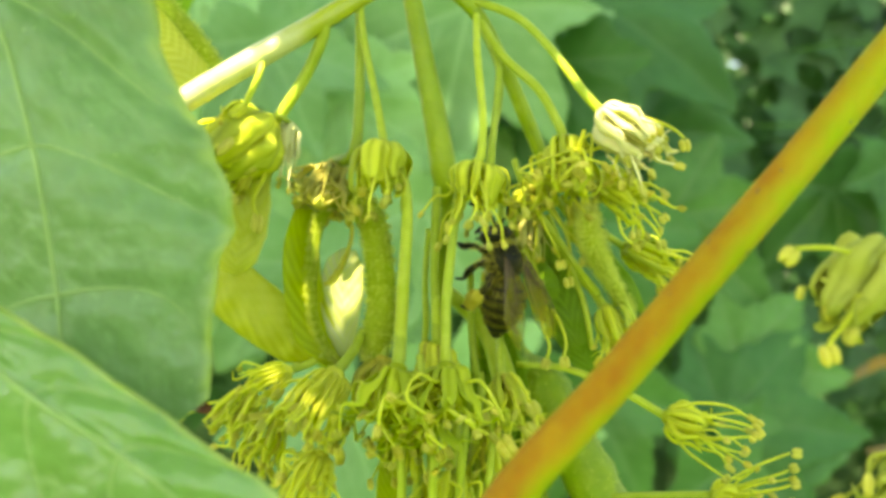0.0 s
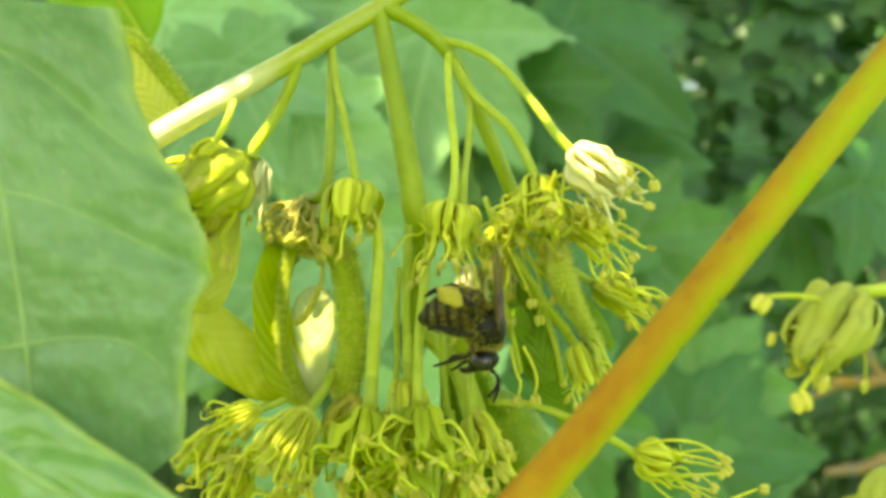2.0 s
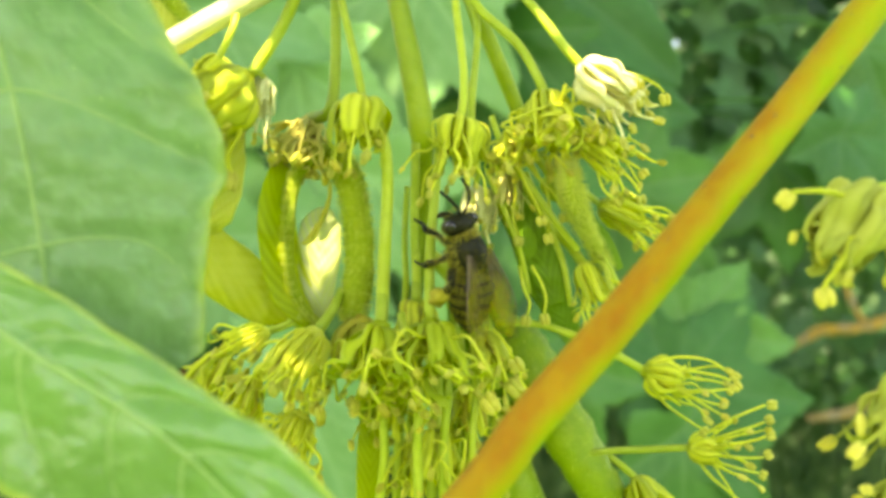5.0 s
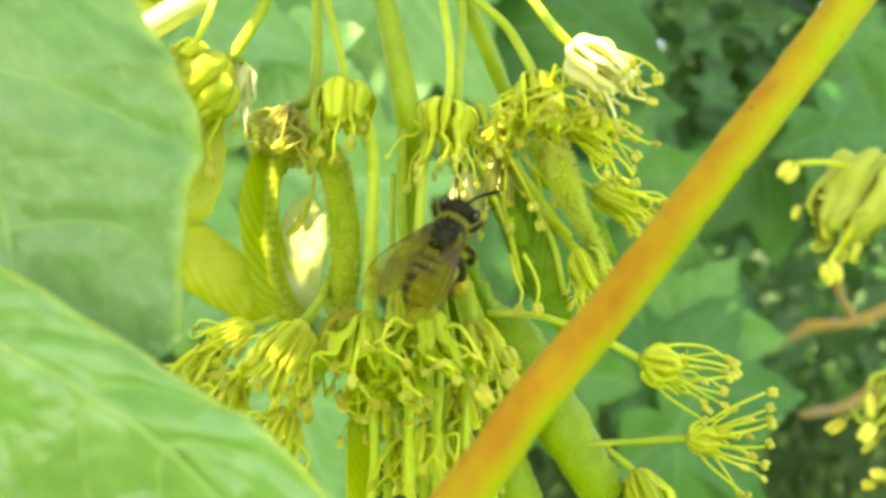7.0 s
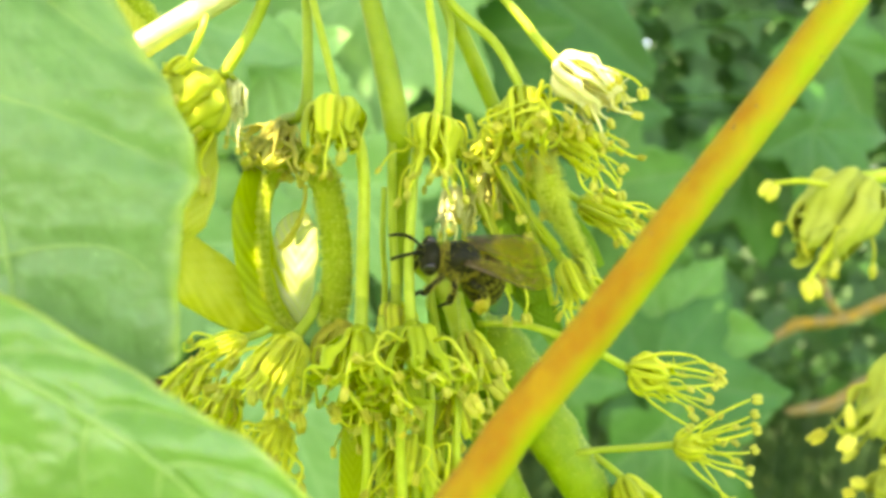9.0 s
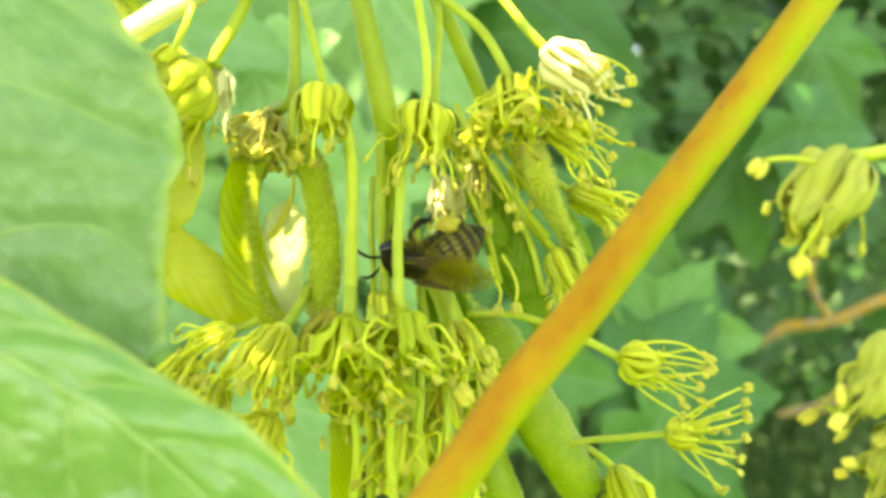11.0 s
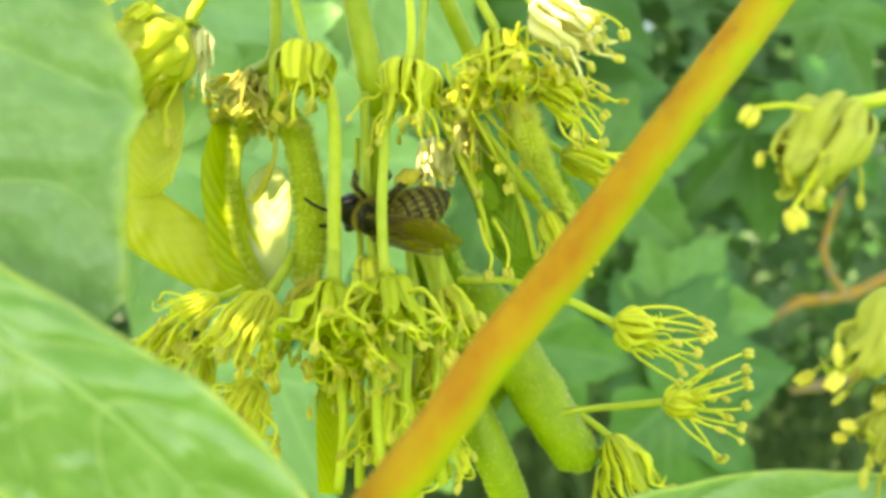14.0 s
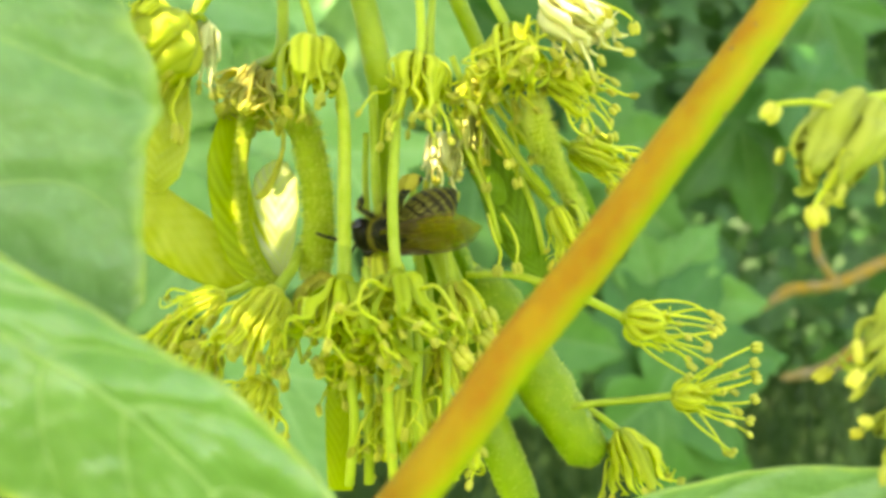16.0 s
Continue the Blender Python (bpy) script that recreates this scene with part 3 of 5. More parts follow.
    stalk(ob, [(-5.2, 3.0, 6.2), (-5.4, 3.0, 1.1), (-5.2, 3.0, -3.4), (-5.4, 3.0, -7.9)], [0.3, 0.32, 0.34, 0.36], "side_stalk")
    stalk(ob, [(-0.9, 6.0, 2.3), (-0.7, 6.0, -1.8), (-0.5, 6.0, -5.3), (0.1, 6.0, -9.3)], [0.36, 0.38, 0.4, 0.4], "side_stalk")
    stalk(ob, [(7.2, 8.0, 8.2), (9.3, 8.0, 3.5), (11.3, 8.0, -1.2), (12.3, 8.0, -6.0)], [0.34, 0.32, 0.32, 0.32], "side_stalk")
    stalk(ob, [(-5.9, 4.0, -11.4), (-5.7, 4.0, -18.2), (-5.9, 4.0, -27.8)], [0.45, 0.5, 0.5], "side_stalk")
    stalk(ob, [(-1.7, 3.0, -10.1), (-1.9, 3.0, -16.9), (-2.3, 4.0, -27.9)], [0.5, 0.6, 0.6], "side_stalk")
    stalk(ob, [(1.2, 5.0, -11.5), (0.4, 5.0, -19.6), (0.1, 5.0, -28.2)], [0.4, 0.45, 0.5], "side_stalk")
    twig = tube([(-36.8, -2.0, 13.8), (-29.3, -2.0, 18.4), (-22.9, -2.0, 22.3), (-17.3, -1.0, 25.9), (-12.7, 1.0, 29.5), (-8.4, 4.0, 33.2), (-2.8, 6.0, 37.8), (5.0, 10.0, 44.4)], [1.35, 1.3, 1.25, 1.12, 1.02, 1.05, 1.1, 1.2], 16, 56)
    # paler to the left, where the colour stands in for sunlight
    flush = [max(0.0, min(1.0, (v.x + 22.5) / 6 + 0.7 * noise.noise(v * 0.4) - 0.2)) for v in (Vector(q) for q in twig[0])]
    part("twig", (*twig, ("flush", flush)), M_TWIG, ob, "green twig, its left part coloured paler as if sunlit")


main_stalk()

def add_stamen(ob, points, grown=1.6, thick=0.15, wide=0.34):
    """One long stamen of a flower, with a full anther that hangs along its last stretch."""
    t = part("stamen", tube(points[:-1], [thick * 1.15, thick, thick * 0.85], 7, 16), M_FILAMENT, ob)
    a, b = Vector(points[-2]), Vector(points[-1])
    d = (b - a).normalized()
    side = d.cross(Vector((0, 1, 0))).normalized() * wide * 0.7
    part("anther", join(blob(a.lerp(b, 0.5) + side, d, grown, wide, 1.0, 9, 7, 0.12), blob(a.lerp(b, 0.5) - side, d, grown, wide, 1.0, 9, 7, 0.12)), M_ANTHER, t)


BROWN = "withering brownish maple flower with curled stamens"
OPEN = "opened yellow-green maple flower with long spread stamens"
flower((-21.2, 0.0, 16.5), (-0.72, -0.2, -0.62), 1, [(-15.8, -1.0, 26.8), (-16.1, -0.5, 25.0), (-17.8, 0.0, 21.3), (-20.4, 0.0, 17.1)], [0.55, 0.62, 0.6, 0.65], 1.62, 0.0, 24, 0.66, 0.7, label="swollen yellow-green maple flower with dangling stamens", girth=1.15, curl=0.4, count=11, slim=0.8, long=4.6, wave=0.55, threads=M_PALE)
flower((-23.1, -3.0, 17.8), (-0.6, -0.3, -0.6), 2, [(-21.5, -2.0, 23.0), (-21.8, -3.0, 20.6), (-22.7, -3.0, 18.6)], [0.35, 0.35, 0.3], 0.45, 0.2, 6, 0.7, 0.5, curl=0.3)
# the white tone of this small flower stands for sun on its petals
flower((-19.7, 1.5, 16.7), (0.05, -0.2, -1), 28, [(-20.7, 0.0, 17.2), (-19.6, -1.0, 16.7)], [0.3, 0.3], 0.62, 0.05, 7, 1.5, 0.2, M_PETAL_SUNLIT, M_PETAL_SUNLIT, "cream maple flower beside a larger one, whitened as if sunlit", count=4)
flower((-15.3, 4.5, 13.1), (-0.3, -0.12, -1.0), 3, [(-12.7, 1.0, 28.9), (-12.7, 2.0, 25.2), (-12.6, 2.0, 18.2), (-12.9, 1.0, 13.6)], [0.5, 0.52, 0.6, 0.7], 1.15, 0.45, 26, 0.55, 0.8, M_STRAW, M_STRAW, BROWN, curl=1.3, inner=M_STRAW, girth=1.0, long=4.2, slim=0.55)
flower((-9.6, -1.0, 14.5), (-0.05, -0.2, -1.0), 4, [(-12.6, 1.0, 28.1), (-12.1, 1.0, 25.0), (-10.6, 0.0, 19.1), (-9.7, -1.0, 15.3)], [0.4, 0.4, 0.42, 0.45], 1.05, 0.02, 12, 0.8, 0.5, label="bell-shaped green maple flower", girth=1.36, curl=0.5, slim=0.82, count=6, long=4.3, wave=0.3)
flower((-0.1, -3.0, 12.6), (-0.15, -0.1, -1.0), 5, [(-0.9, 4.0, 28.6), (-0.6, 1.0, 24.1), (0.2, -2.0, 17.4), (0.2, -3.0, 13.6)], [0.38, 0.4, 0.42, 0.45], 0.92, 0.04, 16, 0.95, 0.85, label="bell-shaped green maple flower", girth=1.3, slim=0.8, count=6, long=4.0, wave=0.3)
flower((1.1, 1.0, 12.5), (0.05, 0.1, -1.0), 15, [(-0.7, 5.0, 28.2), (1.3, 4.0, 24.2), (1.6, 2.0, 20.9), (1.2, 1.0, 15.0)], [0.35, 0.36, 0.36, 0.4], 0.75, 0.2, 12, 0.95, 0.8, slim=0.6)
# cream flower; the extra white in its colour stands in for direct sun
white = flower((11.9, 0.0, 18.0), (0.72, -0.15, -0.62), 6, [(-2.5, 5.0, 30.6), (1.1, 4.0, 29.4), (4.0, 3.0, 27.7), (7.2, 1.0, 24.0), (10.0, 0.0, 20.1)], [0.45, 0.45, 0.45, 0.48, 0.5], 1.2, 0.12, 16, 0.75, 0.5, M_PETAL_SUNLIT, M_PETAL_SUNLIT, "cream maple flower, petals and stamens whitened as if sunlit", pull=(0, 0, -0.12), slim=0.55, count=8)
flower((8.4, 1.0, 15.4), (0.1, -0.3, -1.0), 7, [(-0.7, 5.0, 28.5), (1.9, 3.0, 24.2), (5.6, 2.0, 20.7), (7.6, 1.0, 17.2)], [0.5, 0.5, 0.48, 0.5], 1.2, 0.45, 34, 0.66, 1.1, curl=1.6, girth=0.9, count=6, long=4.6, slim=0.6)
spray = flower((12.2, 3.0, 12.1), (0.75, -0.15, -0.6), 8, [(9.2, 4.0, 15.3), (10.6, 4.0, 13.6)], [0.5, 0.5], 0.95, 0.3, 12, 1.0, 0.7, curl=0.9)
flower((6.7, 5.0, 12.3), (-0.5, -0.2, -0.8), 9, [(8.0, 6.0, 15.0), (7.4, 6.0, 13.9)], [0.4, 0.4], 0.8, 0.3, 9, 0.9, 0.8, M_SEPAL, M_FILAMENT, BROWN, inner=M_WITHERED)
flower((15.6, 10.0, 5.0), (0.85, -0.1, -0.35), 10, [(8.6, 8.0, 10.2), (11.5, 9.0, 7.6), (13.9, 9.0, 6.0)], [0.4, 0.42, 0.4], 0.95, 0.12, 22, 1.0, 0.5, M_SEPAL, M_PALE, slim=0.55, count=7, curl=0.4)
flower((13.4, 6.0, -1.4), (0.35, -0.3, -0.9), 11, [(9.7, 9.0, 2.9), (12.0, 8.0, 0.5)], [0.4, 0.4], 0.85, 0.35, 16, 0.8, 0.7, M_SEPAL, M_PALE, slim=0.5, count=7, curl=0.8)
fan_a = flower((19.6, 5.0, -12.4), (0.95, -0.1, -0.28), 12, [(4.3, 8.0, -7.9), (9.5, 7.0, -8.1), (15.2, 6.0, -10.1)], [0.35, 0.4, 0.45], 0.95, 0.15, 9, 1.2, 0.6, label=OPEN, pull=(0, 0, -0.05), curl=0.35, long=4.4)
fan_b = flower((25.0, 7.0, -20.7), (0.9, -0.2, -0.02), 13, [(11.5, 9.0, -22.5), (16.1, 8.0, -21.5), (20.9, 8.0, -21.2)], [0.35, 0.38, 0.4], 0.85, 0.3, 12, 1.15, 1.1, label=OPEN, pull=(0, 0, -0.02), curl=0.25, long=3.6)
flower((-13.8, 0.0, -8.5), (-0.5, -0.15, -0.85), 14, [(-11.8, 4.0, -4.5), (-12.4, 2.0, -6.4)], [0.5, 0.55], 1.35, 0.40, 26, 0.62, 0.75, M_PALE, M_PALE, "pale yellow-green maple flower with shaggy stamens", curl=0.4, long=5.0, inner=M_PALE, girth=0.85, count=17, slim=0.24, wave=0.4)
flower((-19.4, 4.0, -8.9), (-0.8, 0.0, -0.4), 24, [(-15.4, 5.0, -6.9), (-17.6, 5.0, -8.3)], [0.4, 0.4], 0.9, 0.45, 9, 0.75, 0.7, M_PALE, M_PALE, "maple flower with shaggy stamens, coloured pale cream", pull=(0, 0, -0.3), count=9, girth=0.8, curl=0.7, slim=0.35, wave=0.4)
flower((-15.2, 1.0, -16.7), (-0.45, -0.1, -0.9), 16, [(-11.8, 2.0, -11.7), (-13.1, 1.0, -14.3)], [0.6, 0.62], 1.1, 0.4, 18, 0.6, 1.0, M_PALE, M_PALE, curl=0.9, slim=0.26, count=13, wave=0.4)
flower((-24.6, 8.0, -11.8), (-0.5, 0, -0.85), 17, [(-19.7, 10.0, -9.0), (-22.7, 10.0, -10.5)], [0.4, 0.4], 1.0, 0.4, 11, 0.75, 1.0, M_SEPAL, M_PALE, BROWN, curl=1.0, inner=M_WITHERED, slim=0.4, count=8)
flower((-21.1, 5.0, -14.3), (-0.3, -0.1, -0.9), 29, [(-16.7, 6.0, -10.4), (-19.0, 6.0, -12.1)], [0.4, 0.4], 0.95, 0.4, 11, 0.75, 1.0, M_SEPAL, M_PALE, BROWN, curl=1.0, inner=M_WITHERED, slim=0.4, count=8)
flower((-7.2, -4.0, -7.2), (-0.12, -0.3, -1.0), 18, [(-7.05, -3.0, -1.6), (-7.15, -3.1, -4.7)], [0.58, 0.65], 1.15, 0.8, 14, 0.75, 1.0, M_GREEN_SEPAL, M_FILAMENT, curl=1.7, long=4.6, girth=1.05, count=5, thick=1.1, slim=0.85)
flower((-2.5, -5.0, -6.8), (0.05, -0.3, -1.0), 19, [(-2.66, -4.6, -2.0), (-2.62, -4.8, -4.6)], [0.46, 0.5], 1.1, 0.8, 14, 0.75, 1.1, M_GREEN_SEPAL, M_FILAMENT, curl=1.7, long=4.6, girth=1.05, count=5, thick=1.1, slim=0.85)
flower((-4.8, -2.0, -10.6), (0.0, -0.4, -1.0), 30, [(-5.5, 0.0, -6.5), (-5.1, -1.0, -8.6)], [0.4, 0.45], 1.05, 0.9, 12, 0.7, 1.2, M_GREEN_SEPAL, M_FILAMENT, curl=1.7, long=4.4, girth=1.0, count=5, thick=1.1, slim=0.85)
flower((-4.0, 3.0, -5.4), (0.0, -0.2, -1.0), 20, [(-4.2, 2.0, -0.6), (-4.1, 2.0, -3.4)], [0.45, 0.5], 1.0, 0.3, 9, 0.8, 0.9, M_SEPAL, M_FILAMENT, BROWN, inner=M_WITHERED, curl=1.0)
flower((-9.5, 3.0, -7.2), (-0.3, 0, -0.9), 21, [(-9.6, 5.0, -2.3), (-9.4, 4.0, -5.1)], [0.4, 0.45], 0.95, 0.3, 10, 0.9, 0.8, M_WITHERED, M_FILAMENT, BROWN, curl=1.0)
flower((-1.9, 1.0, -17.9), (0.0, -0.2, -1.0), 22, [(-1.9, 3.0, -11.3), (-1.7, 2.0, -15.6)], [0.5, 0.55], 1.0, 0.5, 11, 0.7, 1.1, curl=1.4, slim=0.65)
ripe = flower((2.6, 2.0, -8.4), (0.35, -0.3, -0.9), 23, [(2.4, 6.0, -4.7), (2.5, 4.0, -6.3)], [0.4, 0.45], 0.9, 0.25, 10, 1.1, 0.7, M_SEPAL, M_FILAMENT, "withering maple flower with ripe hanging anthers", inner=M_WITHERED, curl=0.8)
flower((19.9, 9.0, -24.7), (0.3, -0.2, -0.8), 25, [(15.6, 12.0, -21.7), (18.3, 10.0, -23.4)], [0.4, 0.4], 1.05, 0.5, 12, 0.9, 0.9, curl=1.0)
# these two pale flowers stand in for sun flecks behind the bee
flower((5.0, 7.0, 8.2), (0.05, -0.1, -1.0), 26, [(3.4, 7.0, 14.0), (4.6, 7.0, 10.5)], [0.35, 0.35], 0.7, 0.3, 10, 1.0, 0.7, M_CREAM, M_CREAM, "maple flower with shaggy stamens, coloured pale cream", curl=0.8)
flower((1.9, 9.0, 6.5), (0.1, -0.3, -0.9), 34, [(2.0, 10.0, 12.0), (2.1, 9.0, 8.3)], [0.35, 0.35], 0.8, 0.3, 10, 1.0, 0.7, M_PETAL_SUNLIT, M_PETAL_SUNLIT, "maple flower with shaggy stamens, coloured pale cream")

flower((-6.5, 5.0, -14.9), (-0.1, -0.2, -1.0), 41, [(-6.3, 6.0, -10.5), (-6.3, 6.0, -12.8)], [0.4, 0.45], 0.9, 0.6, 10, 0.7, 1.0, curl=1.5, girth=0.95, count=5, slim=0.6)
flower((1.2, 5.0, -14.4), (0.15, -0.2, -1.0), 42, [(0.4, 7.0, -8.8), (0.8, 6.0, -12.2)], [0.4, 0.45], 0.9, 0.6, 11, 0.75, 1.1, M_SEPAL, M_FILAMENT, BROWN, curl=1.5, girth=0.95, count=5, inner=M_WITHERED, slim=0.7)
flower((-4.6, 6.0, -20.3), (-0.1, -0.2, -1.0), 43, [(-4.5, 8.0, -15.4), (-4.6, 7.0, -18.2)], [0.45, 0.5], 0.95, 0.5, 10, 0.75, 1.0, curl=1.2, girth=0.95, count=5, slim=0.6)
flower((1.7, 3.0, -21.1), (0.15, -0.25, -1.0), 44, [(0.7, 5.0, -16.1), (1.2, 4.0, -18.8)], [0.45, 0.5], 1.0, 0.6, 12, 0.75, 1.1, curl=1.4, girth=0.95, count=5, slim=0.7)


# flowers of the next bunch, closer to the viewer
side_bud = flower((30.1, -24.0, 4.9), (-0.6, -0.15, -0.85), 31, [(41.2, -22.0, 7.9), (36.4, -23.0, 6.3), (32.6, -24.0, 5.3)], [0.5, 0.5, 0.55], 1.05, 0.06, 6, 0.75, 0.7, M_BUD, M_BUD, "swollen yellow-green maple flower on a side stalk", girth=1.3, group="maple flowers nearby", count=6, long=6.0, curl=0.8, slim=0.92, wave=1.0)
flower((35.1, -24.0, -8.1), (-0.55, -0.1, -0.8), 32, [(42.9, -22.0, -4.2), (38.9, -23.0, -6.0)], [0.5, 0.55], 1.25, 0.15, 8, 0.9, 0.6, M_BUD, M_BUD, group="maple flowers nearby", slim=0.95, wave=0.9)
flower((36.4, -22.0, -14.4), (-0.5, -0.1, -0.8), 33, [(44.6, -20.0, -10.8), (40.6, -21.0, -12.7)], [0.5, 0.55], 1.1, 0.15, 8, 0.9, 0.6, M_BUD, M_BUD, group="maple flowers nearby", slim=0.95, wave=0.9)


add_stamen(white, [(14.6, -1.0, 17.5), (17.1, -1.0, 17.1), (18.9, -1.0, 16.3), (19.8, -1.0, 15.5), (20.0, -1.0, 14.1)], 1.3)
add_stamen(spray, [(12.9, 2.0, 11.4), (15.1, 2.0, 9.9), (17.1, 2.0, 8.9), (18.2, 2.0, 8.2), (18.9, 2.0, 7.4)], 1.0)
add_stamen(spray, [(13.2, 2.0, 9.7), (15.4, 2.0, 8.6), (17.3, 2.0, 7.2), (18.2, 2.0, 5.8), (18.5, 2.0, 4.5)], 1.1)
add_stamen(spray, [(5.7, 3.0, 8.9), (6.7, 2.0, 6.6), (7.6, 2.0, 5.0), (8.3, 2.0, 3.4), (8.5, 2.0, 2.3)], 1.1)
add_stamen(spray, [(6.6, 4.0, 9.3), (8.3, 3.0, 7.0), (9.7, 3.0, 5.6), (10.7, 3.0, 3.8), (10.9, 3.0, 2.7)], 1.1)
add_stamen(spray, [(7.5, 4.0, 8.8), (8.9, 4.0, 6.2), (9.5, 4.0, 3.7), (9.2, 4.0, 1.7), (9.5, 4.0, 0.5)], 1.2)
add_stamen(spray, [(9.2, 4.0, 8.5), (10.8, 3.0, 6.4), (12.2, 3.0, 5.0), (12.8, 3.0, 3.3), (12.6, 3.0, 2.2)], 1.0)
add_stamen(spray, [(5.4, 5.0, 8.6), (6.0, 5.0, 6.0), (5.7, 5.0, 3.4), (6.4, 5.0, 1.4), (6.3, 5.0, 0.2)], 1.1)
add_stamen(ripe, [(7.9, 6.0, -1.8), (8.8, 5.0, -3.5), (9.3, 5.0, -5.2), (9.1, 5.0, -6.7), (9.3, 5.0, -7.8)], 1.3)
add_stamen(ripe, [(6.5, 6.0, -1.8), (7.0, 5.0, -4.1), (7.6, 5.0, -5.5), (7.4, 5.0, -6.9), (7.1, 5.0, -8.1)], 1.3)
add_stamen(ripe, [(3.6, 0.0, -7.9), (4.8, -1.0, -9.2), (5.5, -1.0, -10.5), (6.3, -1.0, -12.1)], 1.7, 0.14, 0.45)
add_stamen(ripe, [(3.8, 0.0, -10.1), (4.4, -1.0, -11.3), (5.0, -1.0, -12.8), (6.6, -1.0, -14.4)], 2.3, 0.14, 0.5)
add_stamen(ripe, [(3.2, 0.0, -10.9), (2.6, -1.0, -12.5), (2.6, -1.0, -14.1), (4.1, -1.0, -16.1)], 2.4, 0.14, 0.55)
add_stamen(fan_a, [(20.0, 4.0, -11.5), (22.9, 4.0, -10.8), (26.0, 4.0, -11.1), (28.2, 4.0, -12.4), (29.3, 4.0, -13.1)], 1.2)
add_stamen(fan_a, [(20.6, 4.0, -12.3), (23.8, 4.0, -12.2), (26.6, 4.0, -12.6), (28.3, 4.0, -13.1), (29.5, 4.0, -14.3)], 1.2)
add_stamen(fan_a, [(20.6, 4.0, -13.2), (23.5, 4.0, -14.4), (26.3, 4.0, -14.2), (28.2, 4.0, -14.0), (28.6, 4.0, -14.3)], 0.8)
add_stamen(fan_a, [(20.0, 4.0, -13.7), (21.7, 4.0, -15.7), (24.0, 4.0, -17.3), (25.5, 4.0, -18.2), (25.9, 4.0, -18.6)], 0.8)
add_stamen(fan_b, [(26.0, 6.0, -19.3), (28.4, 6.0, -17.8), (30.7, 6.0, -16.7), (32.6, 6.0, -15.9), (34.0, 6.0, -15.9)], 1.2)
add_stamen(fan_b, [(26.3, 6.0, -19.9), (28.9, 6.0, -19.0), (31.3, 6.0, -18.2), (32.5, 6.0, -17.7), (33.6, 6.0, -17.2)], 1.0)
add_stamen(fan_b, [(26.6, 6.0, -20.5), (29.2, 6.0, -20.1), (31.6, 6.0, -19.6), (32.7, 6.0, -19.2), (33.8, 6.0, -19.0)], 1.0)
add_stamen(fan_b, [(26.3, 6.0, -21.0), (28.9, 6.0, -21.4), (31.3, 6.0, -21.5), (32.5, 6.0, -21.4), (33.5, 6.0, -20.8)], 0.9)
add_stamen(fan_b, [(26.0, 6.0, -21.3), (28.6, 6.0, -22.3), (31.0, 6.0, -22.9), (32.0, 6.0, -23.1), (33.0, 6.0, -23.5)], 0.9)
add_stamen(fan_b, [(25.4, 6.0, -21.6), (26.9, 6.0, -23.4), (28.8, 6.0, -25.0), (30.4, 6.0, -26.3), (30.9, 6.0, -26.7)], 0.7)
add_stamen(side_bud, [(27.3, -26.0, 4.3), (25.3, -27.0, 4.6), (24.0, -27.0, 4.6), (22.9, -27.0, 4.5), (22.1, -27.0, 3.4)], 1.4, 0.18, 0.4)
add_stamen(side_bud, [(27.3, -27.0, 1.5), (26.5, -27.0, -0.4), (25.7, -27.0, -1.5), (25.2, -27.0, -2.3), (25.6, -27.0, -3.4)], 1.6, 0.2, 0.45)


def seed_pair(base, wings, label, body=None, style=None, fuzz=0, seed=0, group="maple seed wings", tissue=M_SAMARA, down=0.62, flesh=M_DOWN):
    """A young winged seed: downy body, wings, brown style."""
    ob = thing("winged_seed", base, label, "seed", group)
    for pts, widths, turn, wavy, *own in wings:
        part("wing", blade(pts, widths, turn, 0.18, 0.45, 64, 14, wavy, 60, 0, 0.13 if tissue is M_TAN else 0.02), own[0] if own else tissue, ob)
        if not body:
            q, d = Vector(pts[0]), Vector(pts[1]) - Vector(pts[0])
            part("seed_body", blob(q, d, 3.4, 1.25, 0.8, 12, 9, 0.12), M_DOWN, ob)
    rng = random.Random(seed)
    for points, radii in body or ():
        geo = tube(points, radii, 14, 24, 0.15)
        b = part("seed_body", geo, flesh, ob, "downy grey-green seed body")
        if fuzz:
            tagged(part("hairs", hairs(geo, fuzz, down, 0.045, rng), M_FUZZ, b, "fine pale down"), kind="stuff")
    if style:
        part("style", tube(style, [0.22, 0.2, 0.3, 0.42, 0.2], 7), M_WITHERED, ob, "dry brown style")
    return ob


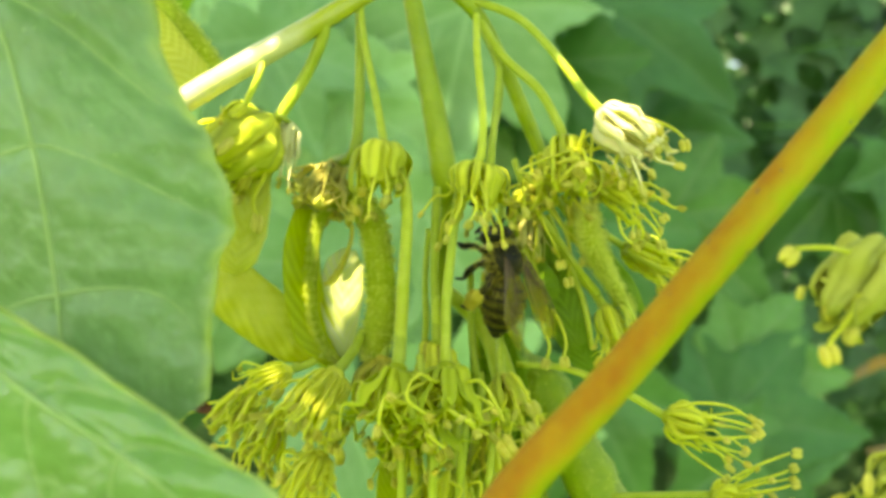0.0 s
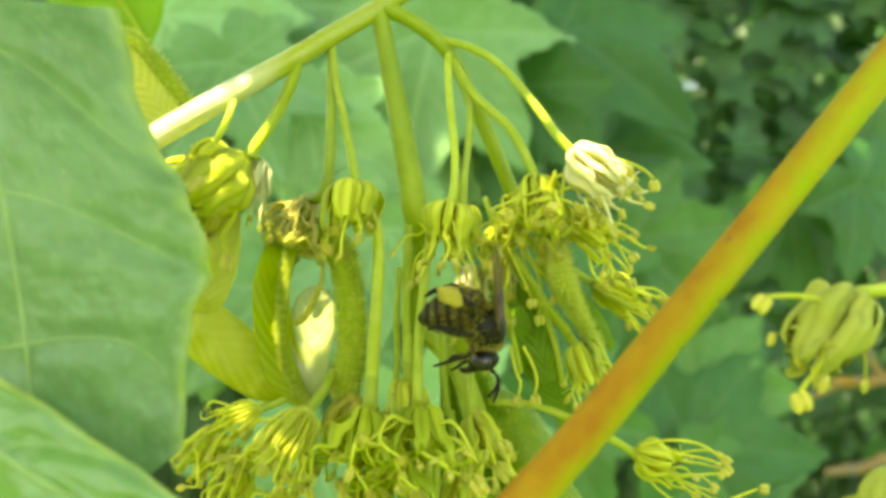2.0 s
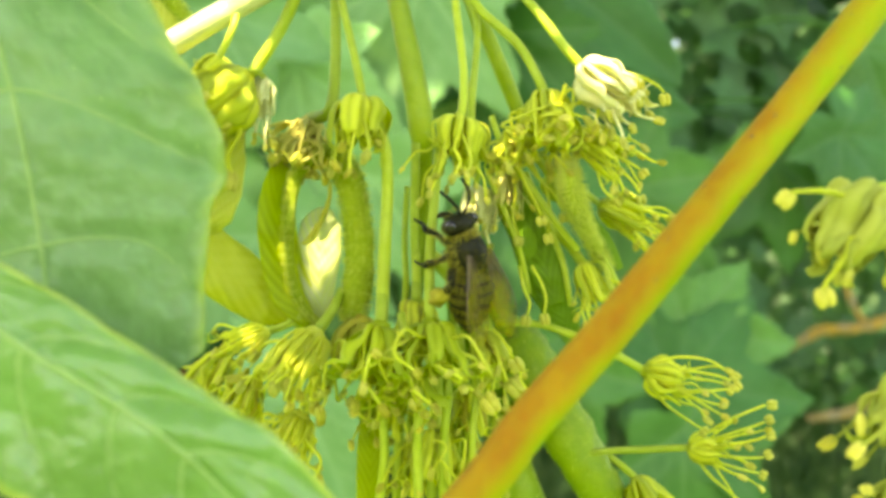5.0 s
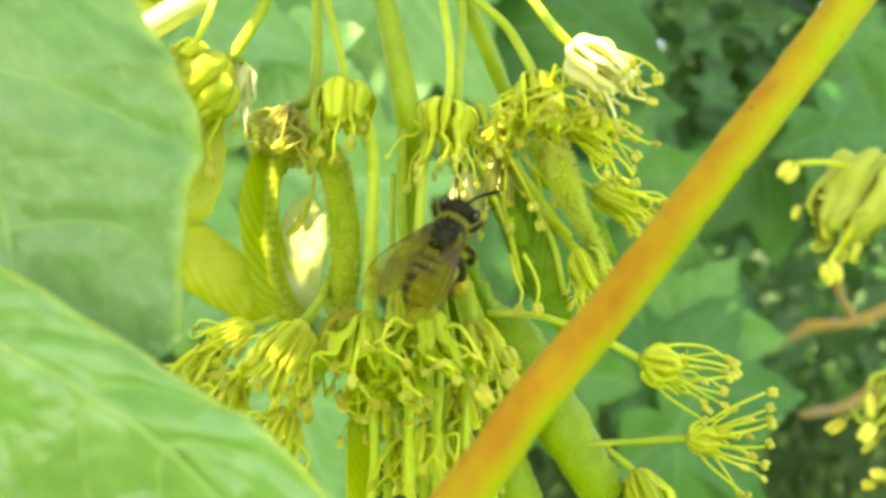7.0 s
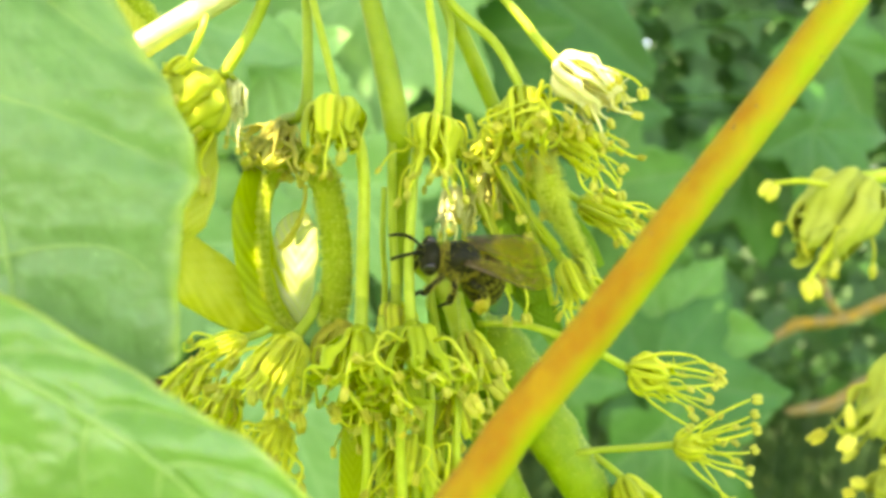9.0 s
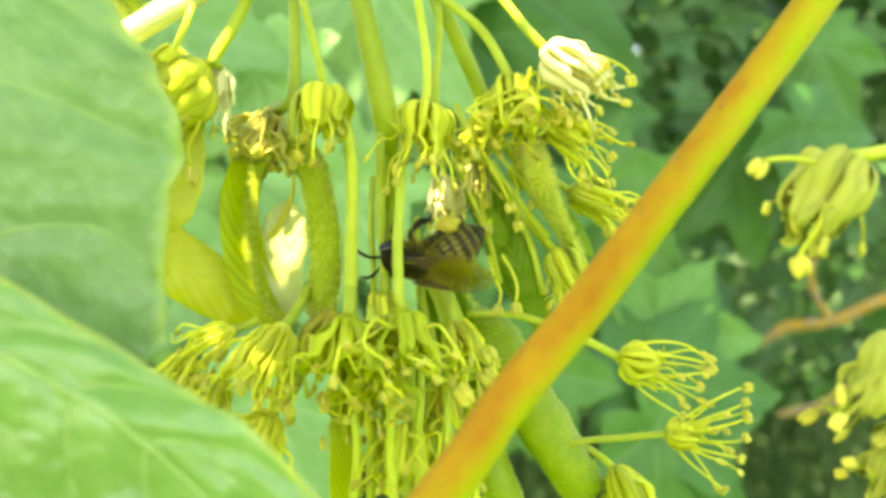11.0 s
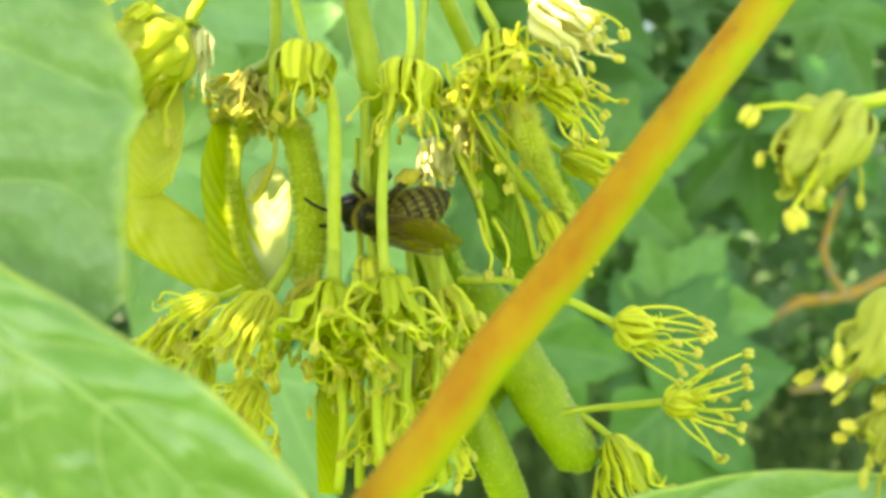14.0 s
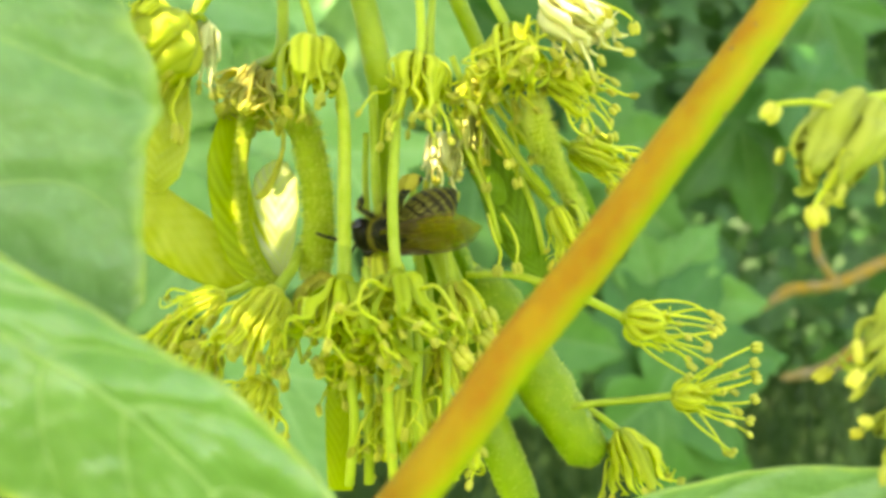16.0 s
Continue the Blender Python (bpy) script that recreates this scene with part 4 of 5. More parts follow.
seed_pair((-13.0, 4.0, 9.0), [
    ([(-18.6, 6.0, 9.6), (-18.9, 5.6, 4.5), (-18.4, 5.2, -0.6), (-17.0, 5.0, -5.0), (-14.6, 5.0, -8.4)], [0.6, 1.9, 2.1, 2.2, 0.8], (1, 0.05, 0.25), 0.3),
    ([(-13.8, 6.2, 3.9), (-14.2, 6.0, 2.2), (-14.4, 5.5, -1.0), (-14.2, 5.0, -4.4), (-13.6, 5.0, -8.2)], [0.7, 2.1, 2.4, 1.7, 0.4], (1, 0.05, 0.1), 0.3, M_PANEL),
], "young winged maple seed with downy arms", body=[
    ([(-14.8, 4.0, 9.6), (-13.2, 4.0, 9.0), (-11.8, 4.0, 7.8), (-10.7, 4.0, 5.0), (-10.1, 4.0, 0.6), (-10.1, 4.0, -3.6), (-10.6, 4.0, -6.8), (-11.0, 4.0, -7.9)], [0.8, 1.3, 1.55, 1.45, 1.45, 1.5, 1.3, 0.6]),
    ([(-14.2, 4.0, 9.4), (-16.2, 3.6, 8.0), (-17.0, 3.4, 5.0), (-17.2, 3.4, 1.0), (-17.0, 3.4, -2.6), (-15.8, 3.8, -6.0), (-13.8, 4.0, -8.2)], [0.7, 0.8, 0.6, 0.5, 0.45, 0.42, 0.4])],
    style=[(-12.8, 1.0, 6.4), (-12.9, 1.0, 4.6), (-13.6, 1.0, 2.6), (-14.6, 1.0, 0.8), (-15.5, 1.0, 0.2)], fuzz=3600, seed=5)
seed_pair((-23.0, 6.0, 11.0), [([(-22.4, 2.0, 12.2), (-23.6, 1.6, 9.0), (-24.4, 1.4, 5.4), (-24.8, 1.4, 2.6), (-24.8, 2.0, 1.0)], [1.0, 2.5, 2.9, 2.3, 0.6], (1, 0, 0.12), 0.3)], "pale drying maple seed wing with raised veins", tissue=M_TAN)
seed_pair((-17.2, 9.0, -7.6), [([(-16.6, 9.0, -8.0), (-20.4, 10.0, -6.2), (-25.0, 12.0, -3.6), (-30.2, 15.0, -0.4), (-34.6, 18.0, 3.4)], [0.8, 2.9, 3.5, 3.6, 2.0], (0.45, 0, 1), 0.35)], "broad yellow-green maple seed wing", tissue=M_OLIVE)
seed_pair((8.1, 8.0, -8.9), [], "long thick dark green maple seed hanging down",
    [([(4.0, 15.0, -7.7), (6.8, 14.0, -10.7), (9.1, 12.0, -14.9), (11.9, 11.0, -19.1), (14.6, 10.0, -23.7), (16.5, 10.0, -26.7), (17.1, 10.0, -28.2)], [1.0, 3.2, 3.4, 2.9, 2.7, 2.4, 0.9])], None, 900, 12, down=0.3, flesh=M_GREEN_WING)
seed_pair((5.8, 14.0, -10.7), [([(5.2, 15.0, -8.3), (6.5, 15.0, -12.7), (7.1, 15.0, -17.8), (6.5, 15.0, -22.9)], [1.5, 3.8, 4.0, 1.6], (1, 0, 0), 0.4)], "dark green maple seed wing behind the flowers", tissue=M_DEEP)
seed_pair((6.2, 10.0, -18.2), [], "long thick dark green maple seed hanging down",
    [([(4.1, 12.0, -18.2), (5.9, 11.0, -22.0), (7.7, 10.0, -26.7), (9.5, 10.0, -31.5), (10.1, 10.0, -33.9)], [0.8, 1.9, 2.1, 2.0, 0.8])], None, 600, 13, down=0.3, flesh=M_GREEN_WING)
seed_pair((-8.8, 4.0, -16.7), [([(-8.8, 4.0, -16.7), (-8.6, 3.6, -19.9), (-8.5, 3.6, -23.5), (-8.7, 4.0, -28.3)], [0.5, 1.3, 1.45, 1.2], (1, 0, 0.1), 0.3)], "narrow green maple seed wing hanging down")
seed_pair((11.1, 8.0, 7.7), [([(3.8, 11.0, 9.1), (6.4, 11.0, 4.8), (8.9, 10.0, -0.1), (11.0, 10.0, -6.1)], [0.8, 2.2, 2.4, 0.8], (1, 0, 0.5), 0.3)], "young maple seed with a downy grey-green body",
    [([(11.0, 2.0, 8.9), (11.0, 0.5, 6.7), (11.6, 1.0, 4.5), (13.4, 4.0, 1.8), (16.2, 8.0, -2.1)], [0.45, 1.0, 0.95, 0.6, 0.42])], None, 3600, 6, down=0.85, tissue=M_DEEP)

seed_pair((1.4, 12.0, -7.4), [([(0.2, 12.0, -6.2), (1.4, 12.0, -9.3), (2.6, 12.0, -13.0), (3.2, 12.0, -17.3)], [1.2, 2.4, 2.6, 1.0], (1, 0, 0.2), 0.3)], "dark green maple seed wing below the bee", tissue=M_DEEP)
seed_pair((-0.2, 12.0, -16.1), [([(-0.5, 13.0, -12.5), (-0.4, 13.0, -17.5), (0.0, 13.0, -23.1), (0.4, 13.0, -29.9)], [1.0, 2.0, 2.4, 1.6], (1, 0, 0.1), 0.3)], "narrow dark green maple seed wing", tissue=M_DEEP)
seed_pair((2.1, 14.0, -0.1), [], "dark green maple seed behind the bee",
    [([(0.7, 15.0, 0.6), (1.7, 14.0, -2.6), (3.0, 13.0, -6.0), (4.4, 13.0, -9.4), (4.8, 13.0, -10.9)], [0.7, 1.7, 1.9, 1.7, 0.7])], None, 900, 14, down=0.35, flesh=M_DEEP)
seed_pair((0.9, 10.0, -1.9), [([(0.9, 10.0, -1.9), (1.9, 10.0, -5.6), (3.2, 10.0, -9.2), (4.4, 10.0, -12.9)], [0.8, 1.9, 2.2, 1.6], (1, 0, 0.4), 0.4)], "deep green maple seed wing under the bee", tissue=M_DEEP)
seed_pair((8.4, 11.0, -1.1), [([(8.4, 11.0, -1.1), (10.1, 11.0, -4.4), (11.9, 11.0, -7.5), (13.3, 11.0, -10.6)], [0.6, 1.5, 1.6, 0.8], (1, 0, 0.4), 0.4)], "deep green pointed maple seed wing", tissue=M_DEEP)
seed_pair((5.4, 8.0, 4.3), [([(5.4, 8.0, 4.3), (6.2, 8.0, 2.6), (7.3, 8.0, 0.8), (8.2, 8.0, -0.8)], [0.4, 1.1, 1.3, 0.5], (1, 0, 0.4), 0.4)], "short deep green maple seed wing beside the pale flowers", tissue=M_DEEP)
seed_pair((10.4, 9.0, 6.5), [([(10.4, 9.0, 6.5), (13.1, 9.0, 4.1), (15.8, 9.0, 1.0), (17.7, 9.0, -2.0)], [0.4, 0.9, 0.9, 0.4], (1, 0, 0.4), 0.4)], "slender deep green maple seed wing", tissue=M_DEEP)
seed_pair((7.6, 13.0, 5.5), [([(6.6, 14.0, 6.2), (7.9, 13.0, 1.8), (9.8, 13.0, -3.2), (11.7, 13.0, -8.2)], [0.8, 2.0, 2.4, 1.0], (1, 0, 0.4), 0.4)], "dark green maple seed wing among the stalks", tissue=M_DEEP)
seed_pair((-32.6, 5.0, 25.9), [([(-39.0, 6.0, 30.3), (-35.6, 6.0, 27.1), (-32.5, 5.0, 24.2), (-30.0, 4.0, 20.5)], [1.2, 3.0, 3.0, 1.6], (0.75, 0, 0.65), 0.4)], "curled green maple seed wing with raised veins",
    [([(-37.2, 5.0, 30.2), (-34.3, 4.0, 29.6), (-31.3, 3.0, 26.8), (-29.2, 3.0, 24.3), (-27.1, 3.0, 21.9)], [0.3, 0.7, 0.85, 0.8, 0.5])], None, 900, 9, tissue=M_TAN)
# leaf tip whose lime colour carries the light coming through it
lime = thing("maple_leaf", (-58.1, 60.0, 51.3), "leaf tip coloured bright lime as if lit through", "leaf", "leaves behind")
part("leaf_blade", blade([(-65.2, 60.0, 62.6), (-59.6, 60.0, 53.2), (-54.6, 60.0, 46.6), (-52.1, 60.0, 41.8)], [12, 9.5, 6.5, 1.0], (1, 0, 0.3), 0.1, 0.3, 20, 10, 0.6), M_LIME_SUNLIT, lime)
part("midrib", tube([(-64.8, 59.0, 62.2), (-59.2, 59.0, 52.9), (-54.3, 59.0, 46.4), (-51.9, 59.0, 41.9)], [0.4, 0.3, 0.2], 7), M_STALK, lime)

# ---- leaves before the blossom ----
near_leaf((-32.8, -30.0, 8.6),
    [(-36.4, -29.0, 24.4), (-32.9, -30.0, 18.1), (-29.8, -31.0, 9.3), (-28.2, -31.0, 1.6), (-27.3, -31.0, -4.6), (-26.7, -30.0, -14.9)],
    [(-23.1, -30.0, 23.3), (-21.2, -30.0, 16.0), (-18.1, -30.0, 10.9), (-16.2, -30.0, 5.9), (-17.3, -30.0, 1.5), (-17.6, -30.0, -7.1)],
    [(-51.7, -24.0, 24.7), (-50.1, -24.0, 18.5), (-47.9, -24.0, 8.8), (-45.8, -24.0, 1.0), (-43.0, -25.0, -6.7), (-37.0, -27.0, -16.2)],
    -1.0, 3, 3.6, "large smooth green maple leaf with pale arching veins", 0.50, first=0.36)
near_leaf((-21.4, -38.0, -11.3),
    [(-32.7, -38.0, -1.2), (-26.0, -39.0, -5.5), (-20.7, -39.0, -8.7), (-17.0, -39.0, -11.1), (-13.3, -38.0, -15.0), (-9.6, -37.0, -20.0)],
    [(-31.9, -36.0, 0.8), (-25.6, -37.0, -2.0), (-19.9, -37.0, -5.5), (-14.4, -37.0, -9.0), (-9.9, -37.0, -12.0), (-4.5, -37.0, -18.4)],
    [(-35.8, -38.0, -10.0), (-29.6, -38.0, -12.8), (-24.6, -38.0, -15.4), (-20.5, -38.0, -17.3), (-15.8, -38.0, -20.2), (-10.7, -38.0, -23.4)],
    0.6, 8, 4.6, "large bright green maple leaf with a pale midrib", 0.34, tissue=M_LEAF_LOW)
near_leaf((21.9, -20.0, -26.1),
    [(5.3, -20.0, -30.1), (12.8, -20.0, -27.8), (20.3, -20.0, -26.7), (27.8, -20.0, -26.7), (36.2, -20.0, -28.3), (44.7, -20.0, -31.2)],
    [(5.1, -20.0, -35.0), (12.6, -20.0, -34.1), (20.1, -20.0, -33.1), (27.7, -20.0, -33.4), (36.1, -20.0, -35.0), (44.6, -20.0, -36.7)],
    [(5.4, -20.0, -26.7), (12.9, -20.0, -23.5), (20.4, -20.0, -21.6), (27.9, -20.0, -21.0), (36.3, -20.0, -22.2), (44.7, -20.0, -27.4)],
    0.3, 11, 4.0, "smooth green maple leaf below the flowers")


def dry_scale(at, turn, label):
    """A shrivelled bract, curled along its length."""
    q, t = Vector(at), Vector(turn)
    ob = thing("dried_bract", at, label, "bract", "dried bracts")
    part("blade", blade([q - t * 0.9, q - t * 0.3 + Vector((0, -0.4, 0.2)), q + t * 0.4 + Vector((0, -0.3, -0.1)), q + t * 0.9], [0.3, 0.75, 0.7, 0.15], (0.3, 0.4, 1), 0.7, 0.16, 14, 8, 0.35), M_BROWN, ob)
    part("stalk", tube([q - t * 0.8, q - t * 1.4 + Vector((0, 0.8, 0.3)), q - t * 1.6 + Vector((0.3, 2.4, 0.8))], [0.14, 0.12, 0.12], 6), M_WITHERED, ob)


dry_scale((-28.9, 5.0, -13.3), (0.9, 0, 0.2), "small dried red-brown bract among the pale flowers")
dry_scale((-28.0, 9.0, 5.4), (0.3, 0, -0.9), "small dried dark brown bract beside a seed wing")


def swaying_leaf(at):
    """A leaf close to the viewer that the wind swings in for a moment."""
    q = Vector(at)
    ob = thing("swaying_leaf", at, "pale green leaf tip close by, swinging in the wind", "leaf")
    line = [q + Vector(v) for v in ((0, 0, 0), (1.2, 0.3, -0.2), (4.0, 0.6, -0.5), (8.0, 0.4, 0.2), (13.0, 0, 1.6))]
    part("leaf_blade", blade(line, [0.3, 2.8, 4.8, 6.2, 5.4], (0.1, 0, 1), 0.12, 0.3, 30, 16, 0.3), M_YOUNG, ob)
    part("midrib", tube([v + Vector((0, -0.3, 0)) for v in line], [0.1, 0.2, 0.24, 0.28, 0.32], 8), M_RIB, ob)
    part("leaf_stalk", tube([line[-1], line[-1] + Vector((6, 1, 3)), line[-1] + Vector((16, 4, 9))], [0.5, 0.5, 0.6], 8), M_STALK, ob)
    return ob


leaf_in_wind = swaying_leaf((23.2, -55.0, 4.8))
# seconds, how far the wind carries it across and upwards
SWAY = [(2.6, -3.0, 0.5), (2.8, -2.3, -0.7), (2.9, -2.5, -1.2), (3.0, -3.3, -1.0), (3.1, -4.1, 0.1), (3.2, -4.3, -0.7), (3.4, -4.1, -1.7), (3.5, -2.9, -2.0), (3.6, -1.7, -2.0), (3.9, -1.1, -2.3)]


def petiole():
    pts = [(-4.9, -31.0, -23.1), (1.5, -30.0, -15.7), (4.8, -29.0, -11.4), (10.2, -27.0, -5.6), (16.5, -25.0, 1.8), (23.6, -23.0, 10.2), (29.6, -22.0, 17.7), (37.2, -20.0, 27.0)]
    geo = tube(pts, [1.62, 1.60, 1.58, 1.56, 1.54, 1.52, 1.5, 1.5], 20, 70, 0.03)
    flush = []
    for q in geo[0]:
        q = Vector(q)
        k = max(0.0, min(1.0, (q.z + 27) / 48))
        spine = smooth(pts, 40)
        near = min(spine, key=lambda s: (s - q).length_squared)
        lean = ((q - near).dot(Vector((-0.78, -0.25, 0.6)))) / 1.6
        flush.append(max(0.0, min(1.0, 0.42 + 0.95 * lean + 0.30 * (1 - k) - 0.75 * max(0.0, k - 0.55) / 0.45)))
    ob = thing("leaf_stalk", (10.2, -27.0, -5.6), "smooth leaf stalk flushed orange-red over green", "leaf stalk")
    part("stem", (*geo, ("flush", flush)), M_PETIOLE, ob)
    rng, line = random.Random(4), smooth(pts, 200)
    for _ in range(26):
        k = rng.randrange(30, 190)
        way = (line[k + 1] - line[k - 1]).normalized()
        up = Vector((0, -1, 0)).cross(way).normalized()
        w = rng.uniform(-1.1, 1.1)
        q = line[k] + (Vector((0, -1, 0)) * math.cos(w) + up * math.sin(w)) * 1.52
        part("speck", blob(q, way, rng.uniform(0.18, 0.5), rng.uniform(0.05, 0.09), 0.8, 6, 5), M_VEIN, ob)


petiole()

# ---- leaves behind the blossom ----
BEHIND = [
    ((4.0, 238.0, 74.0), (0.2, 0, -0.95), (0, -1, 0.4), 64), ((-20.0, 225.0, 60.0), (-0.1, 0, -0.95), (0.1, -1, 0.5), 58),
    ((34.7, 250.0, 97.0), (0.85, 0, -0.45), (0.1, -1, 0.35), 62), ((84.4, 245.0, -30.8), (0.75, 0, -0.05), (0.2, -1, 0.3), 44),
    ((77.9, 235.0, -49.4), (0.85, 0, -0.1), (-0.1, -1, 0.35), 56), ((80.6, 230.0, -62.1), (0.75, 0, -0.6), (0.1, -1, 0.3), 50),
    ((-10.4, 200.0, 82.7), (-0.35, 0, -0.95), (0.1, -1, 0.5), 62), ((18.3, 215.0, 68.8), (-0.1, 0, -1), (-0.2, -1, 0.4), 50),
    ((-46.8, 190.0, 53.0), (0.2, 0, -0.95), (0.1, -1, 0.4), 46), ((-66.6, 170.0, 64.7), (0.4, 0, -0.9), (0.2, -1, 0.4), 40),
    ((-23.1, 185.0, 19.3), (-0.2, 0, -1), (0, -1, 0.5), 52), ((23.0, 230.0, 18.6), (0.5, 0, -0.85), (0.1, -1, 0.4), 58),
    ((62.9, 260.0, 22.4), (0.7, 0, -0.7), (-0.15, -1, 0.3), 55), ((-54.8, 180.0, 1.3), (0.3, 0, -0.9), (0.1, -1, 0.4), 50),
    ((-10.2, 190.0, -33.9), (0.3, 0, -0.95), (-0.1, -1, 0.4), 50), ((29.6, 220.0, -37.6), (0.4, 0, -0.9), (0.1, -1, 0.4), 52),
    ((-40.5, 170.0, -40.7), (-0.4, 0, -0.9), (0.1, -1, 0.4), 46), ((168.9, 300.0, 83.5), (0.4, 0, -0.9), (-0.1, -1, 0.4), 42),
    ((153.5, 280.0, 45.9), (0.6, 0, -0.7), (0.1, -1, 0.4), 46), ((133.6, 300.0, 36.6), (0.2, 0, -0.95), (0.1, -1, 0.3), 48),
    ((-86.7, 190.0, 23.0), (0.1, 0, -1), (0.1, -1, 0.4), 60), ((-96.4, 200.0, 85.8), (0.7, 0, -0.5), (0.1, -1, 0.5), 55),
    ((53.3, 280.0, 56.9), (0.6, 0, -0.8), (-0.1, -1, 0.4), 52), ((-38.0, 230.0, 98.7), (0.3, 0, -0.95), (0, -1, 0.5), 60),
]
# leaves left of x 12 get the paler colour that stands in for sunlight
for k, (hub, tip, face, size) in enumerate(BEHIND):
    tip = Vector(tip) + Vector((0.1 * math.sin(k * 2.3), 0, 0.1 * math.cos(k * 1.7)))
    lf = thing("maple_leaf", hub, "lobed maple leaf further back, coloured paler as if sunlit" if hub[0] < 12 else "soft green lobed maple leaf further back in the bush", "leaf", "leaves behind")
    part("leaf_blade", turned(palmate(size, k), hub, tip, face), M_LEAF_SUNLIT if hub[0] < 12 else M_LEAF_FAR, lf)
    h = Vector(hub)
    part("leaf_stalk", tube([h + Vector((0, 0.5, 0)), h - tip * size * 0.2 + Vector((0, 14, 2)), h - tip * size * 0.4 + Vector((0, 60, 10)), h - tip * size * 0.6 + Vector((0, 170, 20))], [0.7, 0.7, 0.8, 0.9], 7), M_LEAF_FAR, lf)


# ---- unseen leaves added overhead, which keep all but flecks of sun off the blossom ----
def small_leaf(size):
    pts = []
    for k in range(11):
        w = -math.pi + 2 * math.pi * (k + 0.5) / 11
        pts.append(Vector((math.cos(w), math.sin(w), 0)) * size * (1.0 if k % 2 else 0.62) * (0.75 + 0.25 * math.cos(w)))
    return [Vector((0, 0, -0.12 * size)), *pts], [(0, 1 + k, 1 + (k + 1) % 11) for k in range(11)]


def crown():
    rng = random.Random(21)
    # a gap is left towards the sun for each spot meant to be lit
    flecks = [((-27.9, -3.0, 17.9), 1.3), ((-26.1, -3.0, 19.1), 1.3), ((-24.3, -3.0, 20.2), 1.3), ((-22.5, -3.0, 21.2), 1.2), ((-20.3, -3.0, 22.6), 0.9), ((14.1, -1.0, 17.2), 2.2), ((12.2, -1.0, 18.6), 1.6),
              ((8.6, 1.0, 20.6), 0.8), ((10.2, 0.5, 21.6), 0.7),
              ((-13.2, 5.3, 2.2), 0.8), ((-12.7, 5.3, 0.0), 0.6), ((-13.4, 5.3, -1.9), 0.6), ((-14.7, 5.3, -3.8), 0.5), ((-15.4, 5.3, -0.4), 0.35), ((-16.1, 5.3, 2.4), 0.6), ((-18.4, 5.4, 1.7), 0.5), ((-17.9, 5.4, -1.3), 0.5), ((-17.0, 5.3, -4.7), 0.5),
              ((2.1, 8.0, 2.3), 1.0), ((3.0, 8.0, 0.5), 1.0), ((5.2, 6.0, 5.4), 0.9), ((6.6, 6.0, 5.2), 0.8), ((-17.4, -1.0, 15.6), 0.5), ((-18.0, -1.0, 9.6), 0.7), ((-20.6, 0.0, 10.6), 0.5),
              ((-18.7, 0.0, -11.7), 0.5), ((-20.8, 3.0, -9.6), 0.5), ((-16.5, -2.0, -11.4), 0.35), ((-14.7, -2.0, -13.3), 0.3), ((-19.5, 2.0, -14.7), 0.4), ((10.6, 1.0, 11.4), 0.5)]
    far_flecks = [((-8.8, 190.0, 57.4), 2.0), ((7.8, 190.0, 44.8), 1.5), ((115.2, 290.0, 55.7), 2.0), ((157.9, 290.0, 55.5), 2.0), ((-25.5, 190.0, 68.3), 1.5)]
    side = TO_SUN.cross(Vector((1, 0, 0))).normalized()
    other = TO_SUN.cross(side)
    flat = lambda q: Vector((Vector(q).dot(side), Vector(q).dot(other)))
    open_spots = [(flat(q), r) for q, r in flecks]
    every_spot = open_spots + [(flat(q), r) for q, r in far_flecks]
    verts, faces = [], []
    for low, centre, span, sizes in ((145, Vector((-4, -12, 0)), 62, ((24, 400), (15, 600), (9, 900), (6, 1200), (4, 2500), (2.2, 6000))),
                                     (620, Vector((30, 230, 30)), 330, ((60, 500), (40, 400), (25, 500)))):
        todo, mid, step = {}, flat(centre), span / 40
        for i in range(-40, 41):
            for j in range(-40, 41):
                if i * i + j * j < 1600:
                    todo[i, j] = mid + Vector((i * step, j * step))
        for size, tries in sizes:
            keys = list(todo)
            for _ in range(tries):
                at = rng.choice(keys)
                if at not in todo:
                    continue
                p = todo[at]
                if any((p - s).length < r + size * (0.85 if size > 3 else 0.6) for s, r in every_spot):
                    continue
                for key in [k for k, v in todo.items() if (v - p).length < size * 0.36]:
                    del todo[key]
                tip = (side * rng.uniform(-1, 1) + other * rng.uniform(-1, 1)).normalized()
                hub = side * p.x + other * p.y + TO_SUN * rng.uniform(low, low * 1.25) - tip * size * 0.28
                g = turned(palmate(size, rng.randrange(999), 0.06, 4, 60) if size > 8 else small_leaf(size), hub, tip, TO_SUN)
                n = len(verts)
                verts += g[0]
                faces += [tuple(n + i for i in f) for f in g[1]]
    for spot, r in open_spots:
        for _ in range(170):
            w, away = rng.uniform(0, 6.283), r + rng.uniform(0.7, 4.2)
            p = spot + Vector((math.cos(w), math.sin(w))) * away
            if any((p - q).length < k + 0.65 for q, k in open_spots):
                continue
            tip = (side * rng.uniform(-1, 1) + other * rng.uniform(-1, 1)).normalized()
            g = turned(small_leaf(1.1), side * p.x + other * p.y + TO_SUN * rng.uniform(138, 152), tip, TO_SUN)
            n = len(verts)
            verts += g[0]
            faces += [tuple(n + i for i in f) for f in g[1]]
    for spot, r in every_spot[len(open_spots):]:
        for _ in range(260):
            w, away = rng.uniform(0, 6.283), r + 3.5 + 32 * rng.random()
            p = spot + Vector((math.cos(w), math.sin(w))) * away
            if any((p - q).length < k + 3.4 for q, k in every_spot):
                continue
            tip = (side * rng.uniform(-1, 1) + other * rng.uniform(-1, 1)).normalized()
